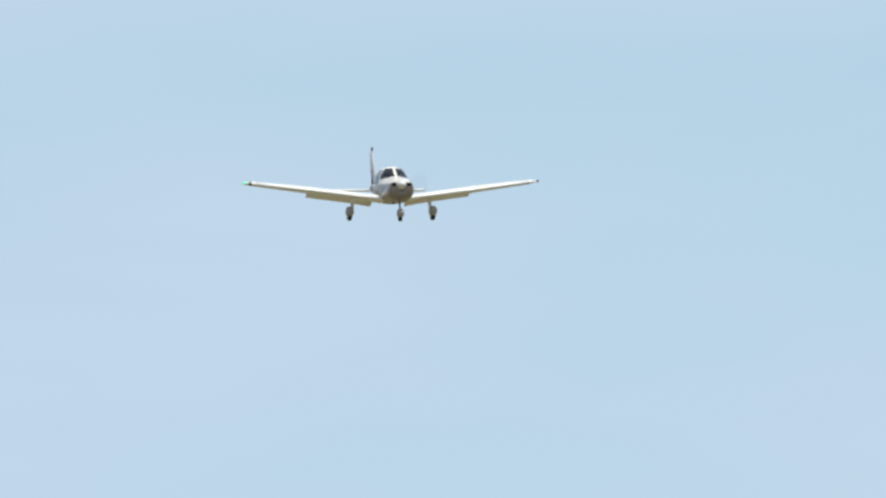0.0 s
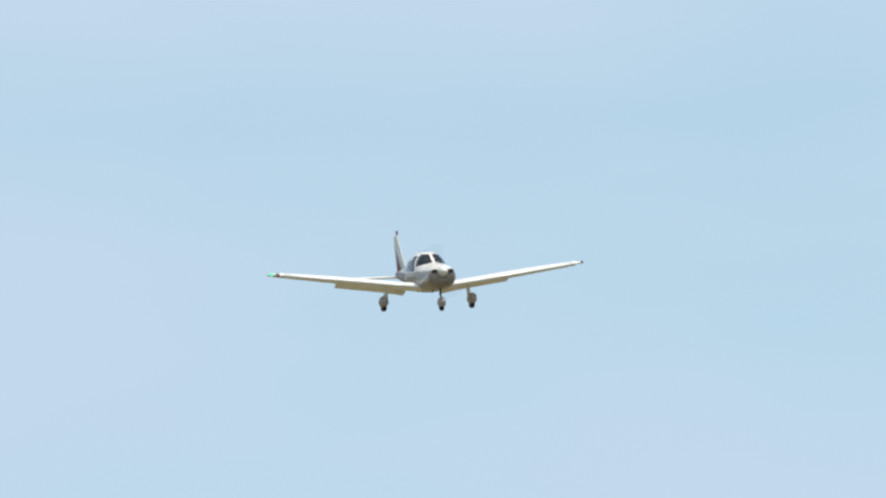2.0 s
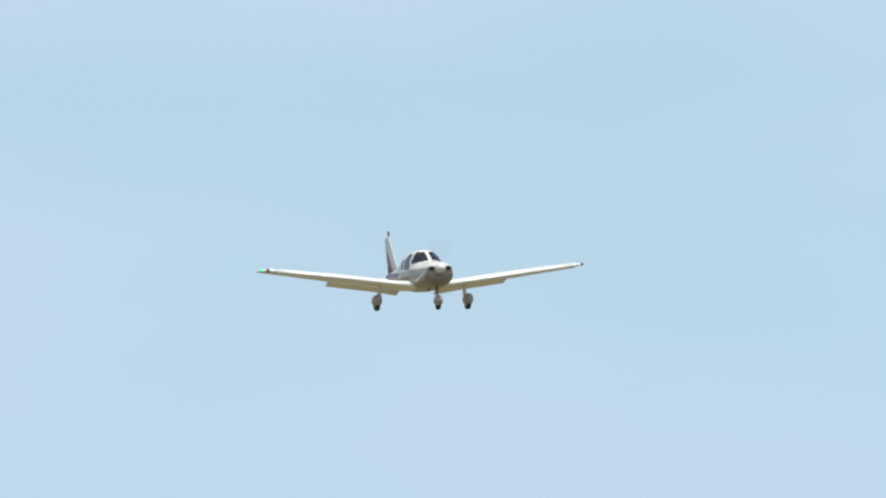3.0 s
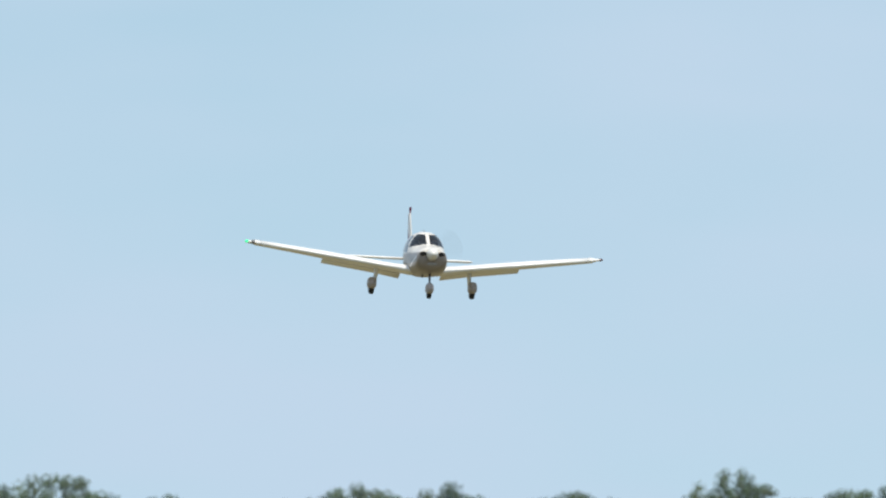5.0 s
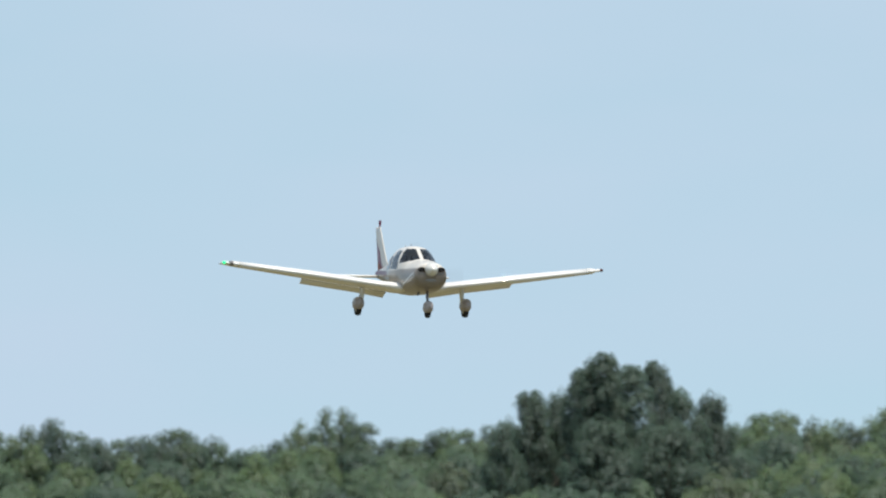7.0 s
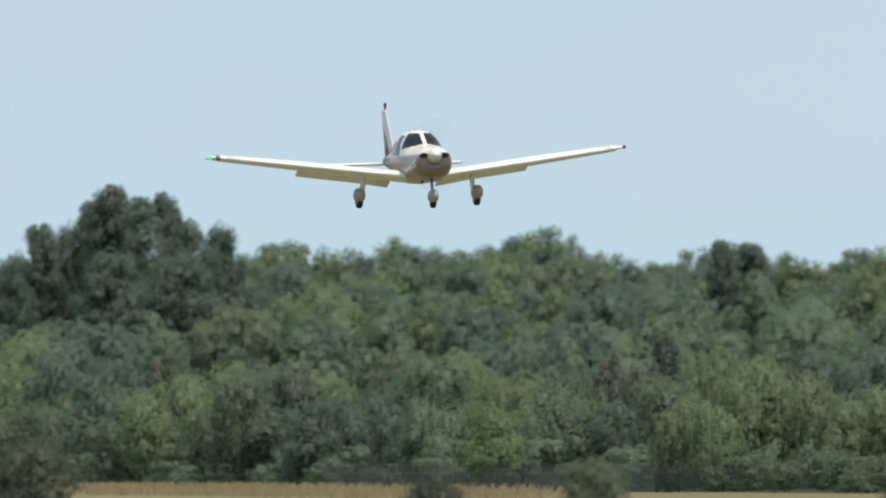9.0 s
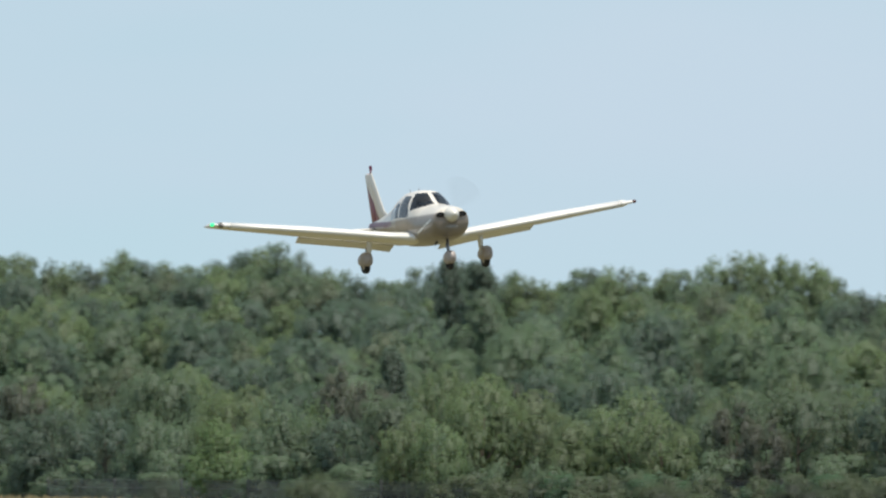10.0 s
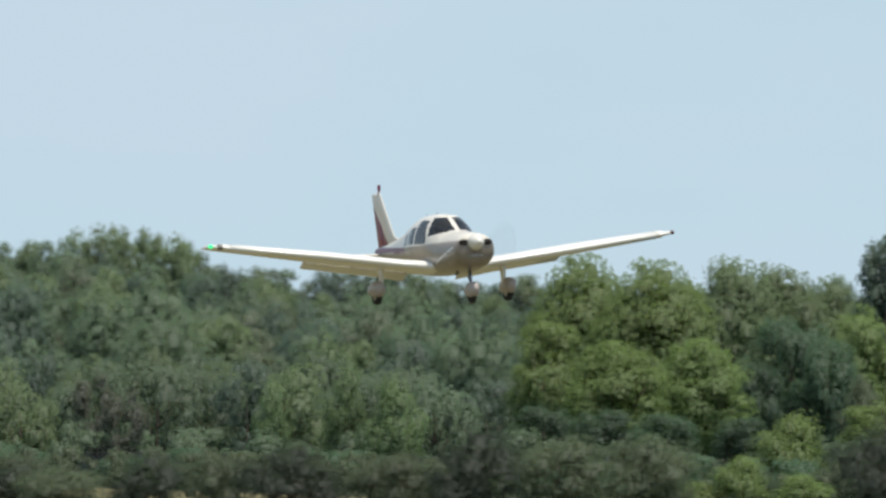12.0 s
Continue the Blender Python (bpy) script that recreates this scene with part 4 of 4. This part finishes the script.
def teardrop(bm, centre, length, half_w, half_h, front=0.42):
    rings = []
    for k in range(15):
        t = k / 14
        x = length * (front - t)
        f = max(0.02, (math.sin(math.pi * t ** 0.62)) ** 0.62 if t < 1 else 0.02)
        rings.append([Vector((centre[0] + x, centre[1] + half_w * f * math.copysign(abs(math.cos(a)) ** 0.8, math.cos(a)),
                              centre[2] + half_h * f * math.copysign(abs(math.sin(a)) ** 0.8, math.sin(a)) - 0.03 * t))
                      for a in [2 * math.pi * j / 18 for j in range(18)]])
    return loft(bm, rings)


def wheel(bm, centre, radius, half):
    prof = ((0.55, half * 0.7), (0.80, half), (0.94, half * 0.85), (1.0, half * 0.4), (1.0, -half * 0.4), (0.94, -half * 0.85), (0.80, -half), (0.55, -half * 0.7))
    n = 24
    rows = [[bm.verts.new((centre[0] + radius * r * math.cos(2 * math.pi * k / n), centre[1] + w, centre[2] + radius * r * math.sin(2 * math.pi * k / n)))
             for r, w in prof] for k in range(n)]
    for k in range(n):
        a, b = rows[k], rows[(k + 1) % n]
        for j in range(len(prof)):
            bm.faces.new((a[j], a[(j + 1) % len(prof)], b[(j + 1) % len(prof)], b[j]))
    return bm


def hub(bm, centre, radius, half):
    bmesh.ops.create_cone(bm, cap_ends=True, segments=18, radius1=radius, radius2=radius, depth=half * 2,
                          matrix=Matrix.Translation(centre) @ Matrix.Rotation(math.pi / 2, 4, "X"))
    return bm


def build_gear(plane):
    for side in (1, -1):
        y = side * 1.52
        gear = part("main_leg", tube(bmesh.new(), [(-0.66, side * 1.40, 0.05), (-0.67, side * 1.41, -0.25), (-0.70, side * 1.43, -0.52), (-0.70, side * 1.45, -0.66)],
                                     [0.085, 0.065, 0.05, 0.04], 12), M_WHITE, plane)
        part("wheel_fairing", teardrop(bmesh.new(), (-0.72, y, -0.545), 0.95, 0.14, 0.185), M_FAIRING, gear, "teardrop wheel fairing, greyed to carry shade from above")
        part("tyre", wheel(bmesh.new(), (-0.70, y, -0.675), 0.215, 0.075), M_RUBBER, gear, "black tyre")
        part("wheel_hub", hub(bmesh.new(), (-0.70, y, -0.675), 0.115, 0.06), M_METAL, gear)
        bm = bmesh.new()
        tube(bm, [(-0.78, side * 1.43, -0.22), (-0.88, side * 1.44, -0.36), (-0.78, side * 1.45, -0.52)], [0.018, 0.02, 0.018], 6)
        part("torque_link", bm, M_STEEL, gear)
    gear = part("nose_leg", tube(bmesh.new(), [(1.22, 0, -0.10), (1.30, 0, -0.45), (1.34, 0, -0.73)], [0.036, 0.032, 0.028], 10), M_STEEL, plane, "bare steel nose strut")
    part("nose_wheel_fairing", teardrop(bmesh.new(), (1.33, 0, -0.635), 0.80, 0.125, 0.17), M_FAIRING, gear, "teardrop wheel fairing, greyed to carry shade from above")
    part("tyre", wheel(bmesh.new(), (1.34, 0, -0.765), 0.18, 0.065), M_RUBBER, gear, "black tyre")
    bm = bmesh.new()
    tube(bm, [(1.20, 0, -0.22), (1.12, 0, -0.36), (1.24, 0, -0.50)], [0.016, 0.018, 0.016], 6)
    part("torque_link", bm, M_STEEL, gear)


def build_tail(plane):
    def fin_ring(z, le, te, thick):
        n = 10
        fs = [(1 - math.cos(math.pi * k / n)) / 2 for k in range(n + 1)]
        w = [thick * 4 * math.sqrt(f) * (1 - f) ** 0.8 * 0.28 + 0.006 for f in fs]
        return [Vector((le + (te - le) * f, a, z)) for f, a in zip(fs, w)] + [Vector((le + (te - le) * f, -a, z)) for f, a in list(zip(fs, w))[::-1]]
    fin = part("fin", loft(bmesh.new(), [fin_ring(0.34, -2.9, -4.58, 0.03), fin_ring(0.52, -3.5, -4.64, 0.05), fin_ring(0.68, -3.92, -4.70, 0.06),
                                         fin_ring(1.2, -4.42, -4.90, 0.05), fin_ring(1.60, -4.79, -5.055, 0.035), fin_ring(1.64, -4.85, -5.05, 0.015)]), M_FIN, plane, "cream fin with a maroon foot")
    part("rudder", loft(bmesh.new(), [fin_ring(0.26, -4.575, -4.98, 0.03), fin_ring(0.68, -4.715, -5.10, 0.03), fin_ring(1.2, -4.915, -5.25, 0.025),
                                      fin_ring(1.58, -5.065, -5.37, 0.02), fin_ring(1.62, -5.08, -5.36, 0.01)]), M_FIN, fin, "cream rudder with a maroon foot")
    bm = bmesh.new()
    tube(bm, [(-4.89, 0, 1.60), (-4.89, 0, 1.70)], [0.028, 0.024], 10)
    part("beacon_base", bm, M_MAROON, fin)
    for s in (-1, 1):
        bm = bmesh.new()
        def station(y):
            return aerofoil(-4.52 - 0.02 * y, 0.78, s * y, 0.25, 0.10, camber=0.0, n=10)
        loft(bm, [station(y) for y in (0.02, 0.6, 1.3, 1.85)] + [aerofoil(-4.62, 0.62, s * 1.95, 0.25, 0.05, camber=0.0, n=10)])
        part("stabilator", bm, M_WHITE, plane)


def build_beacon(plane):
    """A flashing head: a lit face with a dark back that swings round."""
    bm = bmesh.new()
    n = 12
    low = [bm.verts.new((0.032 * math.sin(a), 0.032 * math.cos(a), 0)) for a in [math.pi * k / n for k in range(n + 1)]]
    top = [bm.verts.new((0.024 * math.sin(a), 0.024 * math.cos(a), 0.11)) for a in [math.pi * k / n for k in range(n + 1)]]
    for k in range(n):
        bm.faces.new((low[k], low[k + 1], top[k + 1], top[k]))
    bm.faces.new(top)
    bm.faces.new(low[::-1])
    bm.faces.new((low[0], low[-1], top[-1], top[0]))
    head = part("beacon_head", bm, M_BEACON, plane, "red flashing beacon")
    me = head.data
    me.materials.append(M_RED_LENS)
    for f in me.polygons:
        if f.center.x < 0.008 or abs(f.normal.z) > 0.9:
            f.material_index = 1
        f.use_smooth = False
    bm = bmesh.new()                                     # shield behind the lit face
    box(bm, (-0.02, -0.036, -0.005), (-0.004, 0.036, 0.115), 0.004)
    part("shield", bm, M_MAROON, head)
    return head


def build_propeller(plane):
    hub_ob = new("propeller")
    hub_ob.parent = plane
    for s in (0, 1):
        bm = bmesh.new()
        half = radians(33)
        n, layers = 14, ((0.10, 0.35), (0.35, 0.8), (0.62, 1.0), (0.86, 0.92), (0.94, 0.55))
        for x in (0.0,):
            rows = [[bm.verts.new((x, r * math.cos(math.pi * s + half * w * (2 * k / n - 1)), r * math.sin(math.pi * s + half * w * (2 * k / n - 1))))
                     for k in range(n + 1)] for r, w in layers]
            for a, b in zip(rows, rows[1:]):
                for k in range(n):
                    bm.faces.new((a[k], a[k + 1], b[k + 1], b[k]))
        bmesh.ops.solidify(bm, geom=bm.faces[:], thickness=0.012)
        part("blade", bm, M_BLADE, hub_ob, "whirling grey propeller blade")
    bm = bmesh.new()
    prof = ((0.0, 0.185), (0.03, 0.19), (0.10, 0.178), (0.17, 0.152), (0.24, 0.115), (0.29, 0.075), (0.325, 0.03), (0.335, 0.004))
    n = 28
    loft(bm, [[Vector((x - 0.03, r * math.cos(2 * math.pi * k / n), r * math.sin(2 * math.pi * k / n))) for k in range(n)] for x, r in prof])
    part("spinner", bm, M_SPIN, hub_ob, "cream pointed spinner")
    return hub_ob


def build_fittings(plane):
    for side in (1, -1):                                 # cooling intakes beside the spinner
        bm = bmesh.new()
        n = 20
        ring = [[Vector((x, side * 0.268 + 0.112 * g * math.cos(a), THRUST_Z + 0.0 + 0.068 * g * math.sin(a))) for a in [2 * math.pi * k / n for k in range(n)]]
                for x, g in ((1.60, 0.9), (1.70, 1.0), (1.712, 1.06), (1.70, 1.12), (1.60, 1.14))]
        loft(bm, ring, caps=False)
        part("intake_lip", bm, M_BODY, plane)
        # a solid black plug stands in for the shade inside the opening
        bm = bmesh.new()
        loft(bm, [[Vector((x, side * 0.268 + 0.110 * math.cos(a), THRUST_Z + 0.0 + 0.066 * math.sin(a))) for a in [2 * math.pi * k / n for k in range(n)]] for x in (1.55, 1.697)])
        part("intake_mouth", bm, M_INTAKE_SHADE, plane, "cooling intake, a black plug for its shaded hollow")
    bm = bmesh.new()
    loft(bm, [[Vector((x, 0.16 * math.cos(a), 0.085 + 0.05 * math.sin(a))) for a in [2 * math.pi * k / 20 for k in range(20)]] for x in (1.50, 1.697)])
    part("landing_lamp", bm, M_LAMP_GLASS, plane, "unlit landing lamp")
    bm = bmesh.new()
    tube(bm, [(0.95, -0.16, -0.2), (0.88, -0.17, -0.27), (0.80, -0.17, -0.30)], [0.035, 0.035, 0.033], 10)
    part("exhaust_pipe", bm, M_STEEL, plane, "sooty steel exhaust pipe")
    for x, h in ((-1.55, 0.12), (-0.85, 0.07)):
        bm = bmesh.new()
        z = interp(x, BODY_X, BODY_TOP)
        tube(bm, [(x, 0, z - 0.03), (x - 0.25 * h, 0, z + h * 0.5), (x - 0.6 * h, 0, z + h)], [0.012, 0.009, 0.005], 6)
        part("roof_aerial", bm, M_STEEL, plane)
    # cabin
    bm = bmesh.new()
    box(bm, (0.28, -0.36, 0.2), (0.42, 0.36, 0.58), 0.03)
    part("instrument_panel", bm, M_PANEL, plane)
    bm = bmesh.new()
    box(bm, (-2.1, -0.42, -0.12), (0.42, 0.42, -0.06), 0.01)
    part("cabin_floor", bm, M_SEAT, plane)
    for x in (-0.62, -1.42):
        for y in (-0.25, 0.25):
            bm = bmesh.new()
            box(bm, (x - 0.02, y - 0.2, -0.05), (x + 0.45, y + 0.2, 0.16), 0.04)
            box(bm, (x - 0.16, y - 0.19, 0.1), (x - 0.03, y + 0.19, 0.66), 0.05)
            box(bm, (x - 0.15, y - 0.11, 0.64), (x - 0.05, y + 0.11, 0.80), 0.04)
            part("seat", bm, M_SEAT, plane, "dark empty cabin seat")


aeroplane = new("aeroplane")
tagged(aeroplane, "cream low-wing light aeroplane with maroon fin, gliding in to land", "aeroplane")
build_body(aeroplane)
for s in (1, -1):
    build_wing(aeroplane, s)
build_gear(aeroplane)
build_tail(aeroplane)
beacon = build_beacon(aeroplane)
propeller = build_propeller(aeroplane)
build_fittings(aeroplane)

# seconds, x, y, z, and the turn about x, y, z in degrees
FLIGHT_ROWS = [
    (0, -73.191, 811.37, 21.151, 0.23, 0.71, -75.58),
    (0.5, -69.614, 797.28, 20.441, -0.16, 1.65, -76.12),
    (1, -66.036, 783.35, 19.731, -0.46, 0.89, -76.19),
    (1.5, -62.459, 769.55, 19.021, 0.92, 0.38, -74.06),
    (2, -58.881, 755.88, 18.311, 2.16, 0.73, -72.45),
    (2.5, -55.304, 742.33, 17.601, 0.22, -0.15, -71.16),
    (3, -51.726, 728.90, 16.891, 0.98, -0.80, -71.50),
    (3.2, -50.295, 723.55, 16.607, 0.54, -0.63, -72.39),
    (4.8, -38.767, 681.34, 14.336, -3.04, 0.93, -79.55),
    (5, -37.417, 676.11, 14.051, -3.42, 1.11, -80.40),
    (5.5, -34.154, 663.10, 13.037, -4.34, 0.44, -79.04),
    (6, -30.721, 650.15, 12.191, -0.87, 0.34, -76.50),
    (6.5, -27.276, 637.26, 11.445, -0.82, -0.06, -73.77),
    (6.7, -25.884, 632.12, 11.197, -0.90, 0.11, -74.19),
    (8.5, -13.012, 586.04, 9.170, -0.82, 1.16, -78.12),
    (9, -9.248, 573.28, 8.564, 0.67, 0.16, -78.35),
    (9.5, -5.599, 560.51, 7.831, -1.13, -0.25, -76.34),
    (10, -2.037, 547.73, 7.103, 3.05, -1.45, -73.17),
    (10.5, 1.477, 534.93, 6.382, -1.13, -1.99, -71.19),
    (11, 5.057, 522.09, 5.859, -3.85, -1.84, -70.47),
    (11.5, 8.806, 509.21, 5.579, -0.87, -1.96, -71.33),
    (12, 12.584, 496.28, 5.423, 2.53, -1.21, -72.99),
]
FLASH_ROWS = [(0, 180), (2.4, 180), (2.4333, 179), (2.4667, 95), (2.5, 8), (2.5333, -78), (2.5667, -164), (2.6, -180), (12.0, -180)]


def motions():
    walk(aeroplane, [(t, pose(x, y, z, rx, ry, rz)) for t, x, y, z, rx, ry, rz in FLIGHT_ROWS])
    walk(beacon, [(t, pose(-4.89, 0, 1.70, 0, 0, a)) for t, a in FLASH_ROWS])
    walk(propeller, [(k / FPS, pose(1.73, 0, THRUST_Z, (k * 83.0) % 360.0, 0, 0)) for k in range(int(SECONDS * FPS) + 1)])


motions()
